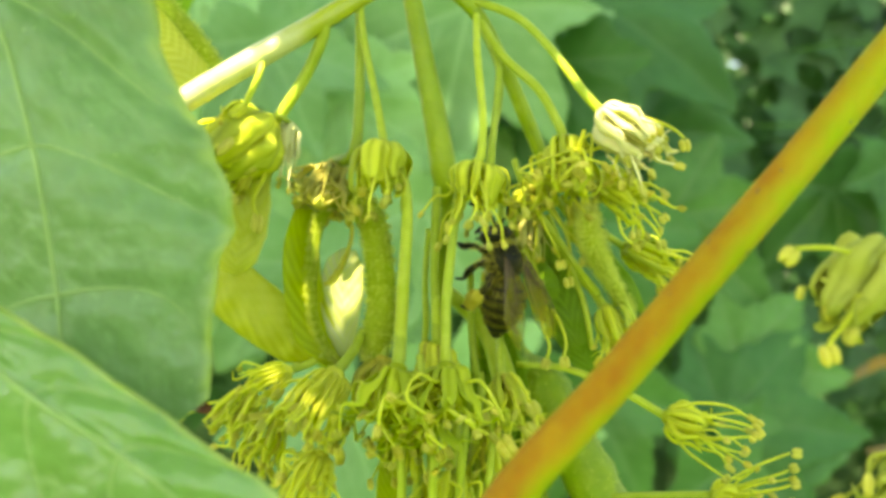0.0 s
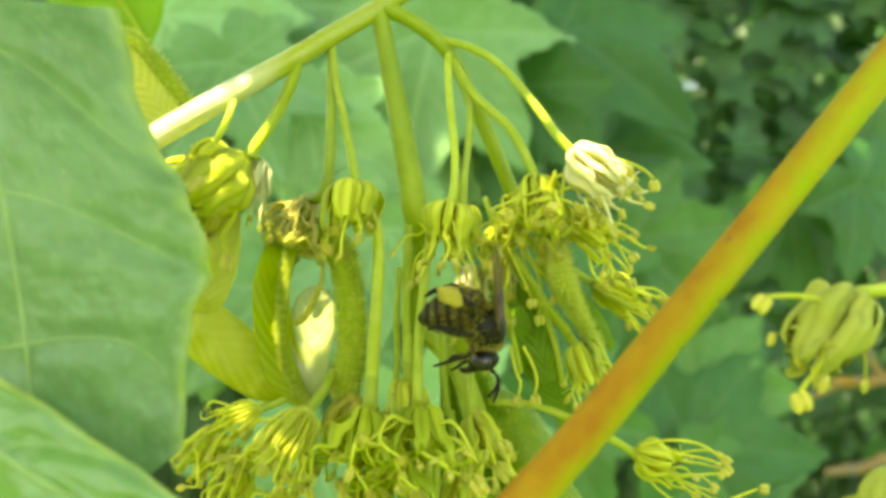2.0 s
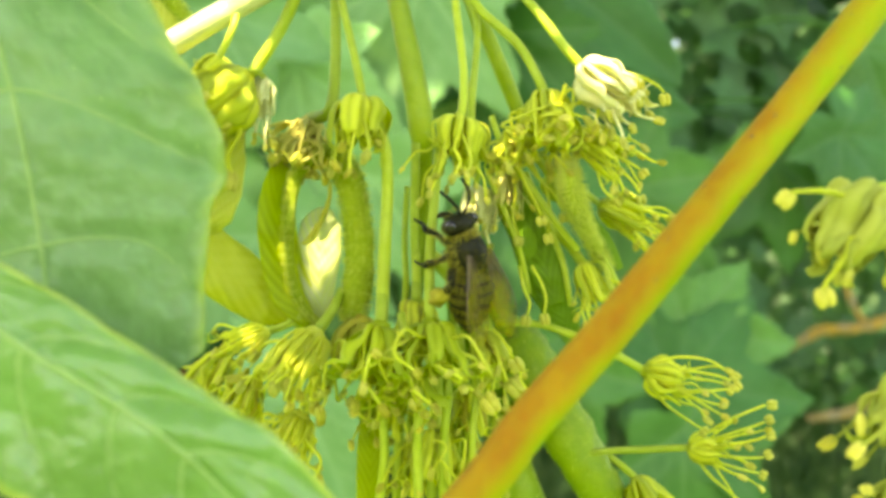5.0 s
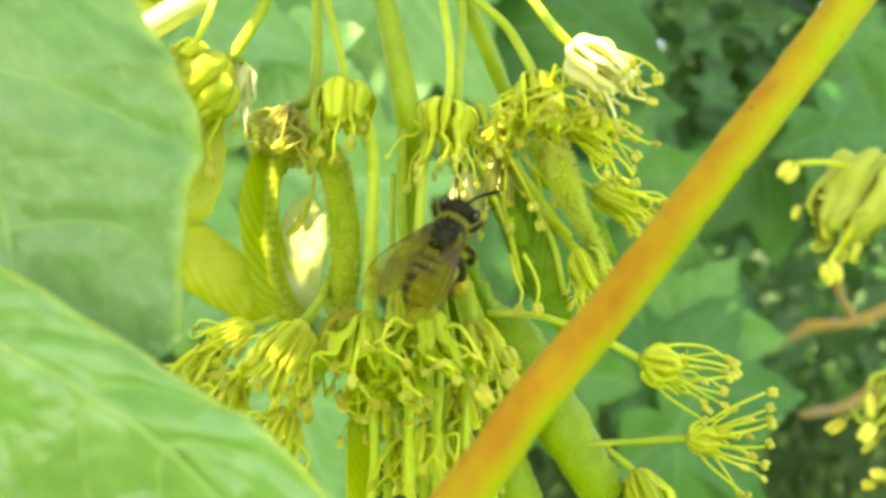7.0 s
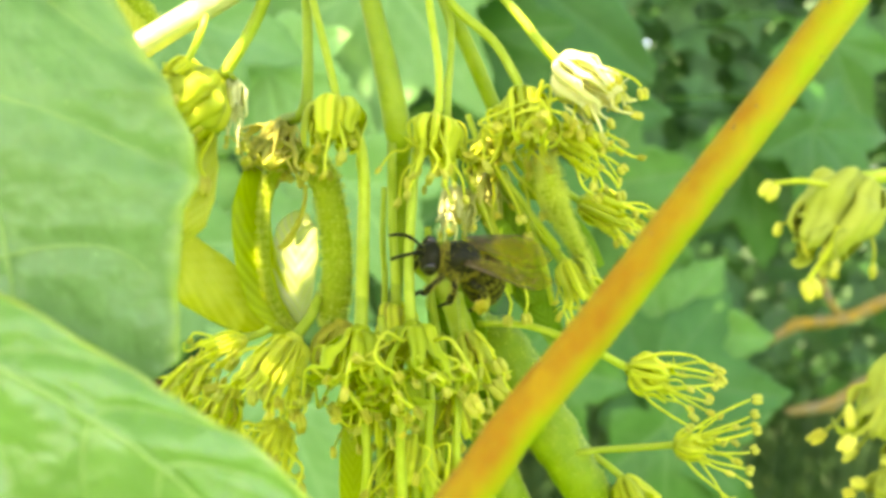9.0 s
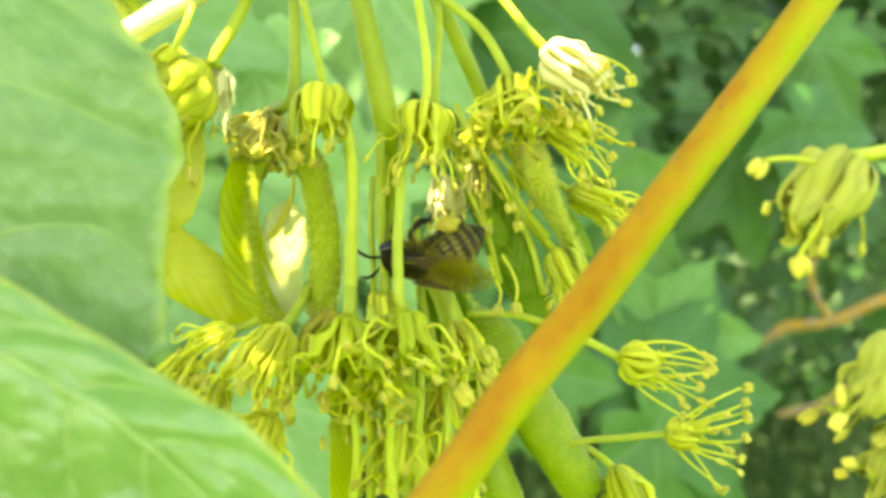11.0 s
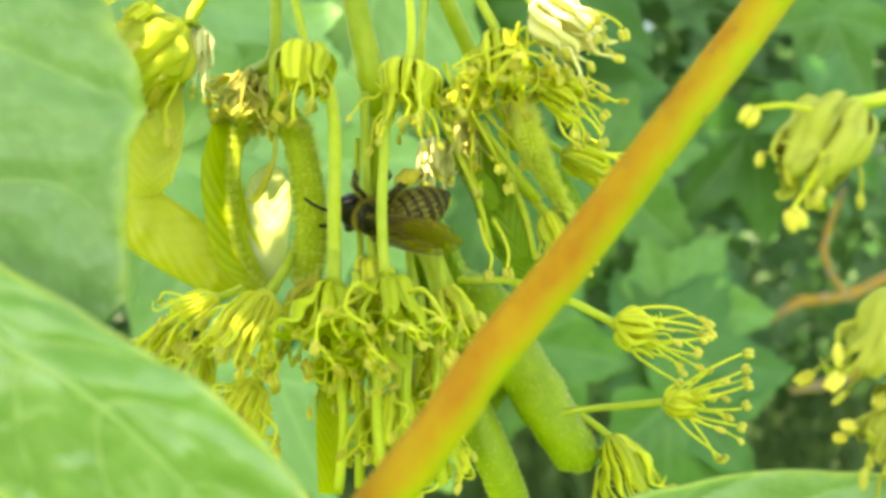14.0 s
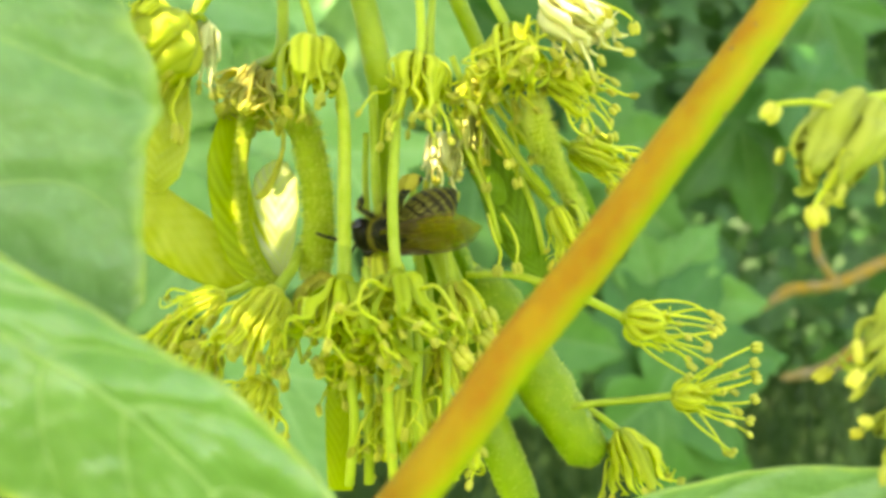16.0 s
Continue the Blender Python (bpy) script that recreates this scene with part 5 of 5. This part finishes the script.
            g = turned(small_leaf(5.5), side * p.x + other * p.y + TO_SUN * rng.uniform(600, 640), tip, TO_SUN)
            n = len(verts)
            verts += g[0]
            faces += [tuple(n + i for i in f) for f in g[1]]
    lone("crown_leaves", (verts, faces), M_LEAF_FAR, (-60, -150, 150), "unseen leaves added overhead to shade the blossom, with gaps for sun flecks", "tree crown", kind="stuff")


crown()


# ---- bushes further back, grass, twigs ----
def bush():
    rng = random.Random(4)
    verts, faces = [], []
    for _ in range(20000):
        y = 430 + 1300 * rng.random() ** 1.5
        wide = 0.75 * (y + 92)
        q = Vector((rng.uniform(-wide, wide), y, rng.uniform(-0.16, 0.60) * (y + 92)))
        if q.y < 800 and q.z < 0.02 * y and q.x > 0.2 * y and rng.random() < 0.85:
            continue
        if q.y < 700 and noise.noise(q * 0.012) < -0.12:
            continue
        g = small_leaf(rng.uniform(9, 24))
        face = Vector((rng.uniform(-0.7, 0.7), -1, rng.uniform(-0.1, 1.0)))
        g = turned(g, q, (rng.uniform(-1, 1), rng.uniform(-0.3, 0.3), rng.uniform(-1, 0.2)), face)
        n = len(verts)
        verts += g[0]
        faces += [tuple(n + i for i in f) for f in g[1]]
    for _ in range(7000):
        y = rng.uniform(1500, 2300)
        q = Vector((rng.uniform(-0.8, 0.8) * y, y, rng.uniform(-0.2, 0.6) * y))
        g = turned(small_leaf(rng.uniform(30, 55)), q, (rng.uniform(-1, 1), 0, rng.uniform(-1, 0.2)), (rng.uniform(-0.5, 0.5), -1, rng.uniform(0, 0.8)))
        n = len(verts)
        verts += g[0]
        faces += [tuple(n + i for i in f) for f in g[1]]
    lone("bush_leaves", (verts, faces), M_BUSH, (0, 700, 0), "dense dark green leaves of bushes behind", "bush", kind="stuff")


bush()


def grass():
    rng = random.Random(9)
    verts, faces = [], []
    for _ in range(9000):
        y = 350 + 1900 * rng.random()
        x = rng.uniform(-0.9, 0.9) * (y + 92)
        g = -450 + 18 * noise.noise(Vector((x * 0.004, y * 0.004, 0)))
        high, w = rng.uniform(120, 330), rng.uniform(1.5, 3.2)
        lean = Vector((rng.uniform(-0.5, 0.5), rng.uniform(-0.5, 0.3), 1)).normalized()
        s = Vector((rng.uniform(-1, 1), rng.uniform(-0.6, 0.6), 0)).normalized() * w
        q, n = Vector((x, y, g)), len(verts)
        bend = Vector((lean.x, lean.y, -0.3)) * high * 0.3
        verts += [q - s, q + s, q + lean * high * 0.5 + s * 0.8, q + lean * high * 0.5 - s * 0.8, q + lean * high + bend]
        faces += [(n, n + 1, n + 2, n + 3), (n + 3, n + 2, n + 4)]
    lone("grass", (verts, faces), M_GRASS, (0, 1000, -450), "long dark green grass under the bushes", "grass", kind="stuff")


grass()


def lichen_twig(points, radii, label):
    geo = tube(points, radii, 10, 40, 0.5)
    lone("lichen_twig", geo, M_LICHEN, points[0], label, "twig", "lichen twigs")


lichen_twig([(140.6, 300.0, -41.8), (154.7, 300.0, -33.7), (173.6, 300.0, -31.4), (197.3, 300.0, -22.0), (241.2, 310.0, -8.2)], [1.2, 2.6, 2.4, 2.8, 3.0], "dead twig crusted with orange lichen")
lichen_twig([(153.9, 310.0, -71.8), (173.2, 310.0, -68.3), (192.6, 310.0, -58.7), (232.3, 320.0, -50.4)], [1.5, 3.0, 3.4, 3.6], "dead twig crusted with orange lichen")
lichen_twig([(173.6, 300.0, -31.4), (166.5, 300.0, -19.6), (166.2, 302.0, -8.0), (175.9, 305.0, 13.3)], [1.6, 1.6, 1.4, 1.2], "dead twig crusted with orange lichen")


# ---- the bee: x to the head, z to the back, y to its left side; origin in the thorax ----
def bee_wing(parent, name, joint, long, wide, side, back):
    """A smoky wing, broadest past its middle with a round tip, crossed by brown veins; at rest it lies back along the body."""
    j = Vector(joint)
    line = lambda q: j + Vector((-long * q, side * back * q, 0.15 * math.sin(3 * q) - 0.2 * q))
    pts = [line(k / 8) for k in range(9)]
    shape = [0.16, 0.34, 0.52, 0.70, 0.86, 0.98, 0.98, 0.76, 0.10]
    w = part(name, blade(pts, [v * wide for v in shape], (0, 1, 0), 0.10, 0.04, 28, 10, 0.34)[:2], M_WING, parent, "smoky golden-brown wing", joint)
    edge = lambda q, e: line(q) + Vector((0, e * level(shape, q) * wide, 0.07))
    veins = [tube([edge(q, side * 0.97) for q in (0.02, 0.2, 0.4, 0.6, 0.78)], [0.10, 0.09, 0.05], 5, 12)]
    for e0, e1, far in ((0.7, 0.55, 0.86), (0.2, 0.25, 0.9), (-0.3, -0.15, 0.84), (-0.8, -0.62, 0.7)):
        veins.append(tube([edge(q * far, side * (e0 + (e1 - e0) * q)) for q in (0.05, 0.35, 0.7, 1.0)], [0.06, 0.05, 0.02], 5, 12))
    for q, a, b in ((0.36, 0.66, 0.22), (0.50, 0.22, -0.22), (0.58, 0.60, 0.24), (0.70, -0.2, -0.64), (0.74, 0.56, 0.25), (0.80, 0.24, -0.16)):
        veins.append(tube([edge(q, side * a), edge(q + 0.05, side * b)], [0.035, 0.03], 5, 3))
    for geo in veins:
        part("vein", ([Vector(v) - j for v in geo[0]], geo[1]), M_VEIN, w)
    return w


def bee():
    rng = random.Random(12)
    ob = new("honeybee")
    ob.empty_display_size = 0.002
    BASES[ob.name] = Vector((0, 0, 0))
    tagged(ob, "dark honeybee with banded abdomen and pollen on its legs", "bee")
    geo = blob((0, 0, 0), (1, 0, 0), 4.2, 1.85, 0.95, 18, 14, 0.05)
    thorax = part("thorax", geo, M_CHITIN, ob, "glossy black thorax with a yellowish collar")
    at = lambda f, k: sum(geo[0][i][k] for i in f) / len(f)
    collar = (geo[0], [f for f in geo[1] if at(f, 2) < 0.3 or at(f, 0) > 1.45 or at(f, 0) < -1.75])
    tagged(part("hairs", hairs(collar, 2400, 0.5, 0.035, rng), M_PILE, thorax, "pale yellowish down"), kind="stuff")
    tagged(part("hairs", hairs(geo, 500, 0.35, 0.02, rng), M_PILE, thorax, "short sparse down"), kind="stuff")
    head = part("head", blob((2.75, 0, -0.35), (0, 1, 0), 3.4, 1.45, 0.74, 16, 12, 0.05, (0, 0, 1)), M_CHITIN, ob)
    tagged(part("hairs", hairs(blob((2.8, 0, -0.4), (0, 1, 0), 2.2, 1.45, 0.78, 10, 8), 320, 0.4, 0.025, rng), M_PILE, head, "pale yellowish down"), kind="stuff")
    for s in (-1, 1):
        part("eye", blob((2.8, s * 1.35, -0.35), (0.15, 0.35 * s, 1), 2.3, 0.72, 0.75, 12, 9), M_EYE, head, "glossy dark compound eye")
    part("mouth", tube([(3.5, 0, -1.2), (3.8, 0, -1.9), (3.7, 0, -2.6)], [0.45, 0.32, 0.15], 8), M_BANDS, head)
    moving = {}
    for s in (-1, 1):
        j = (3.6, 0.4 * s, 0.25)
        moving["antenna", s] = part("antenna", tube([j, (4.2, 0.8 * s, 0.8), (4.8, 1.2 * s, 1.0), (5.7, 1.7 * s, 0.8), (6.6, 2.1 * s, 0.2)], [0.15, 0.13, 0.17, 0.17, 0.14], 7, 18), M_CHITIN, ob, "", j)
    j = Vector((-1.8, 0, -0.2))
    core = tube([(-1.7, 0, -0.2), (-2.3, 0, -0.25), (-4.3, 0, -0.45), (-6.4, 0, -0.8), (-7.8, 0, -1.1)], [0.55, 1.5, 1.85, 1.35, 0.25], 18, 20)
    abdomen = part("abdomen", core, M_BANDS, ob, "dark abdomen with olive-yellow hair bands", j)
    moving["abdomen"] = abdomen
    where = [(-1.9, 1.35), (-2.8, 1.95), (-3.8, 2.12), (-4.9, 2.0), (-5.9, 1.6), (-6.8, 1.05)]
    for k, (x, r) in enumerate(where):
        z = -0.22 - 0.02 * (x + 2.0) ** 2
        r2 = where[k + 1][1] if k < 5 else 0.25
        ring = tube([(x, 0, z), (x - 0.65, 0, z - 0.05), (x - 1.15, 0, z - 0.1)], [r, (r + r2) / 2 + 0.10, r2 + 0.06], 22, 6)
        part("segment", ([Vector(v) - j for v in ring[0]], ring[1]), M_CHITIN if k > 3 else M_BANDS, abdomen)
        band = tube([(x + 0.06, 0, z), (x - 0.22, 0, z), (x - 0.52, 0, z)], [r + 0.02, r * 0.6 + r2 * 0.4 + 0.08, (r + r2) / 2 + 0.10], 22, 4)
        fur = hairs(band, 1500 if k < 5 else 300, 0.34, 0.034, rng, (-2.2, 0, 0))
        tagged(part("hairs", ([Vector(v) - j for v in fur[0]], fur[1]), M_BAND_FUR, abdomen, "olive-yellow hair band"), kind="stuff")
    for s in (-1, 1):
        moving["fore", s] = bee_wing(ob, "fore_wing", (0.3, 1.25 * s, 1.30), 9.2, 1.75, s, 0.0)
        moving["hind", s] = bee_wing(ob, "hind_wing", (-0.5, 1.2 * s, 1.1), 6.4, 1.25, s, 0.25)
    for x, out, knee, foot, fat in ((1.4, 1.7, (2.4, -1.0), (3.3, -3.0), 0.22), (0.2, 2.0, (0.0, -1.0), (-0.3, -3.8), 0.24), (-1.0, 1.9, (-2.2, -0.9), (-3.6, -4.0), 0.33)):
        for s in (-1, 1):
            j = (x, 1.0 * s, -1.1)
            pts = [j, (x + 0.3 * (knee[0] - x), (1.0 + 0.5 * out) * s, -0.9), (knee[0], (0.8 + out) * s, knee[1]), ((knee[0] + foot[0]) / 2, (0.9 + out * 0.95) * s, (knee[1] + foot[1]) / 2 - 0.2),
                   (foot[0], (0.6 + out * 0.8) * s, foot[1]), (foot[0] + 0.5, (0.5 + out * 0.75) * s, foot[1] - 1.2)]
            leg = part("leg", tube(pts, [fat * 1.1, fat * 1.4, fat, fat * 1.6, fat * 0.85, fat * 0.45], 8, 26), M_CHITIN, ob, "", j)
            moving["leg", x, s] = leg
            down = hairs(tube(pts[0:4], [fat, fat, fat * 1.2, fat * 0.8], 7, 10), 320, 0.45, 0.03, rng)
            tagged(part("hairs", ([Vector(v) - Vector(j) for v in down[0]], down[1]), M_PILE, leg, "pale down"), kind="stuff")
            if x < -0.5:
                c = Vector(pts[3]) - Vector(j) + Vector((0, 0.25 * s, 0))
                part("pollen", blob(c, Vector(pts[4]) - Vector(pts[2]), 2.6, 0.85, 0.8, 14, 11, 0.5), M_POLLEN, leg, "yellow pollen load")
    return ob, moving


honeybee, BEE_PARTS = bee()


# ---- what moves ----
def bee_pose(place, ahead, back):
    x = Vector(ahead).normalized()
    z = Vector(back) - x * Vector(back).dot(x)
    z.normalize()
    m = Matrix((x, z.cross(x), z)).transposed().to_4x4()
    m.translation = (place[0] / 1000, place[1] / 1000, HEIGHT + place[2] / 1000)
    return m


# seconds, place of the thorax, way ahead, way of the back, bend of the abdomen, spread of the wings
BEE = [
    (0.0, (2.7, 0.0, 3.1), (-0.3, 0.1, 1), (0.8, -0.6, 0.2), 28, (6, 14)),
    (0.3, (-0.2, 0.0, 5.7), (-0.75, 0.1, 0.6), (0.45, -0.85, 0.2), 38, (4, 22)),
    (0.5, (0.4, 1.0, 5.5), (-0.25, 0.15, 0.95), (0.7, -0.7, 0.1), 16, (-4, 14)),
    (0.7, (0.6, 2.0, 5.7), (0, 0.3, 1), (0.3, -0.95, 0.2), 10, (-5, 2)),
    (1.0, (1.0, 2.0, 6.7), (0.3, 0.3, 0.9), (0, -1, 0.2), 8, (-8, -8)),
    (1.3, (2.2, 0.0, 5.4), (0.55, 0.45, 0.6), (-0.1, -0.8, 0.5), 12, (-7, -6)),
    (1.5, (2.8, -3.0, 5.3), (0.55, 0.6, 0.1), (0.15, -0.6, 0.75), 38, (-7, -6)),
    (1.8, (3.3, -7.0, 3.2), (0.2, 0.15, -0.95), (0.9, -0.3, 0.3), 84, (-6, -4)),
    (2.0, (3.6, -8.0, 0.7), (0.05, 0, -1), (0.97, -0.2, 0.12), 92, (-5, -3)),
    (2.5, (3.5, -4.0, -3.3), (-0.6, -0.2, -0.7), (0.6, -0.6, -0.4), 48, (-2, -6)),
    (3.0, (1.3, -2.0, -5.5), (-0.6, -0.1, -0.68), (0.5, -0.75, -0.35), 28, (-3, -5)),
    (3.5, (2.3, -1.0, -5.7), (-0.68, -0.15, -0.6), (0.5, -0.7, -0.42), 52, (-5, -5)),
    (3.8, (4.2, -2.0, -4.7), (-0.92, -0.2, -0.25), (0.02, -0.75, 0.55), 50, (-5, -5)),
    (4.0, (3.6, -4.0, -3.1), (-0.95, -0.25, -0.06), (0, -0.5, 0.8), 56, (-5, -5)),
    (4.5, (3.3, -9.0, -2.8), (-0.66, -0.68, -0.2), (0.15, -0.3, 0.93), 50, (2, 2)),
    (4.7, (1.1, -7.0, -0.3), (-0.62, -0.2, 0.72), (0.7, -0.45, 0.5), 30, (2, 2)),
    (5.3, (0.8, -6.0, -0.4), (-0.05, -0.2, 1), (0.6, -0.75, 0.1), 10, (8, 4)),
    (6.0, (0.0, -6.0, -0.2), (0.5, 0.1, 0.85), (0.1, -1, 0.2), 12, (18, 6)),
    (6.8, (-2.7, -6.0, -1.1), (0.72, 0.3, 0.5), (-0.4, -0.6, 0.7), 42, (16, 6)),
    (7.0, (-0.1, -4.0, -0.1), (0.42, 0.25, 0.85), (-0.05, -0.95, 0.2), 10, (20, -2)),
    (7.2, (1.3, -3.0, 1.1), (0.38, 0.1, 0.9), (0.05, -1, 0.05), 4, (22, -4)),
    (7.5, (2.0, -2.0, 3.6), (0.38, 0.05, 0.9), (0.1, -1, 0), 2, (16, -2)),
    (7.8, (1.5, -2.0, 3.5), (-0.1, 0.1, 1), (0.35, -0.95, 0.1), 6, (4, 6)),
    (8.0, (1.3, -2.0, 3.5), (-0.5, 0.15, 0.85), (0.7, -0.65, 0.2), 30, (0, 8)),
    (8.2, (1.6, -3.0, 2.7), (-0.85, -0.05, 0.42), (0.4, -0.6, 0.7), 52, (0, 2)),
    (8.5, (2.6, -4.0, -1.8), (-0.95, -0.2, -0.14), (0.05, -0.82, 0.5), 52, (2, 0)),
    (8.7, (1.8, -4.0, -2.3), (-0.95, -0.2, -0.1), (0.05, -0.75, 0.6), 56, (2, 0)),
    (9.0, (2.0, -4.0, -1.0), (-0.94, -0.22, 0.16), (0.1, -0.75, 0.62), 56, (0, -1)),
    (9.2, (1.0, -4.0, -1.1), (-0.94, -0.22, 0.16), (0.1, -0.75, 0.62), 50, (0, -2)),
    (10.2, (-0.1, -1.0, -2.1), (-0.92, 0.15, 0.1), (0, -0.98, 0), 44, (-3, -3)),
    (11.3, (-2.6, 0.0, -2.6), (-0.8, 0.5, 0.1), (-0.1, -0.7, -0.7), 56, (-6, -6)),
    (11.5, (-3.6, 0.0, -3.0), (-0.8, 0.5, 0.1), (-0.1, -0.7, -0.7), 56, (-6, -6)),
    (12.0, (-3.6, 0.0, -2.5), (-0.82, 0.48, 0.05), (-0.1, -0.75, -0.65), 54, (-6, -6)),
    (12.5, (-3.7, 0.0, -2.7), (-0.82, 0.48, 0), (-0.1, -0.75, -0.65), 54, (-6, -6)),
    (13.0, (-3.3, 0.0, -2.5), (-0.84, 0.42, -0.12), (-0.08, -0.82, -0.55), 48, (-6, -5)),
    (13.5, (-3.1, 0.0, -3.1), (-0.88, 0.28, -0.3), (-0.1, -0.92, -0.3), 40, (-5, -5)),
    (14.0, (-3.4, 0.0, -1.6), (-0.92, 0.3, 0.2), (-0.08, -0.75, -0.65), 50, (-6, -6)),
    (14.5, (-3.6, 0.0, -2.8), (-0.93, 0.25, 0.2), (-0.05, -0.75, -0.65), 50, (-6, -6)),
    (15.0, (-2.9, 0.0, -3.2), (-0.95, 0.25, 0.02), (-0.05, -0.9, -0.4), 42, (-5, -4)),
    (15.3, (-3.9, 0.0, -4.1), (-0.94, 0.22, -0.2), (-0.05, -0.92, -0.3), 36, (-5, -4)),
    (15.5, (-3.1, 0.0, -2.4), (-0.84, 0.35, -0.4), (-0.1, -0.88, -0.42), 38, (-5, -5)),
    (16.0, (-3.0, 0.0, -3.4), (-0.9, 0.32, -0.12), (-0.05, -0.8, -0.58), 48, (-6, -6)),
]


def motions():
    rest = leaf_in_wind.location.copy()
    sway = [(0, *SWAY[0][1:]), *SWAY, (16, *SWAY[-1][1:])]
    walk(leaf_in_wind, [(t, pose(rest.x + x / 1000, rest.y, rest.z + z / 1000, 0, 0, 0)) for t, x, z in sway])
    walk(honeybee, [(t, bee_pose(place, ahead, back)) for t, place, ahead, back, bend, spread in BEE])
    walk(BEE_PARTS["abdomen"], [(t, pose(-0.0018, 0, -0.0002, 0, -bend, 0)) for t, *_, bend, spread in BEE])
    for s in (-1, 1):
        for key, x, y, z, more in (("fore", 0.0003, 0.00125, 0.00130, 1.0), ("hind", -0.0005, 0.0012, 0.0011, 0.85)):
            walk(BEE_PARTS[key, s], [(t, pose(x, y * s, z, 4 * s * math.sin(5 * t), -0.2 * abs(spread[s < 0]) - 2 * s, -s * more * (spread[s < 0] + 1.5 * math.sin(7 * t + s)))) for t, *_, spread in BEE])
        walk(BEE_PARTS["antenna", s], [(t, pose(0.0036, 0.0004 * s, 0.00025, 0, 14 * math.sin(3.1 * t + s), s * 10 * math.sin(2.3 * t + 2 * s))) for t, *_ in BEE])
        for x in (1.4, 0.2, -1.0):
            walk(BEE_PARTS["leg", x, s], [(t, pose(x / 1000, 0.0010 * s, -0.0011, 0, 9 * math.sin(4 * t + x + s), 12 * math.sin(3.3 * t + 2 * x - s))) for t, *_ in BEE])


motions()
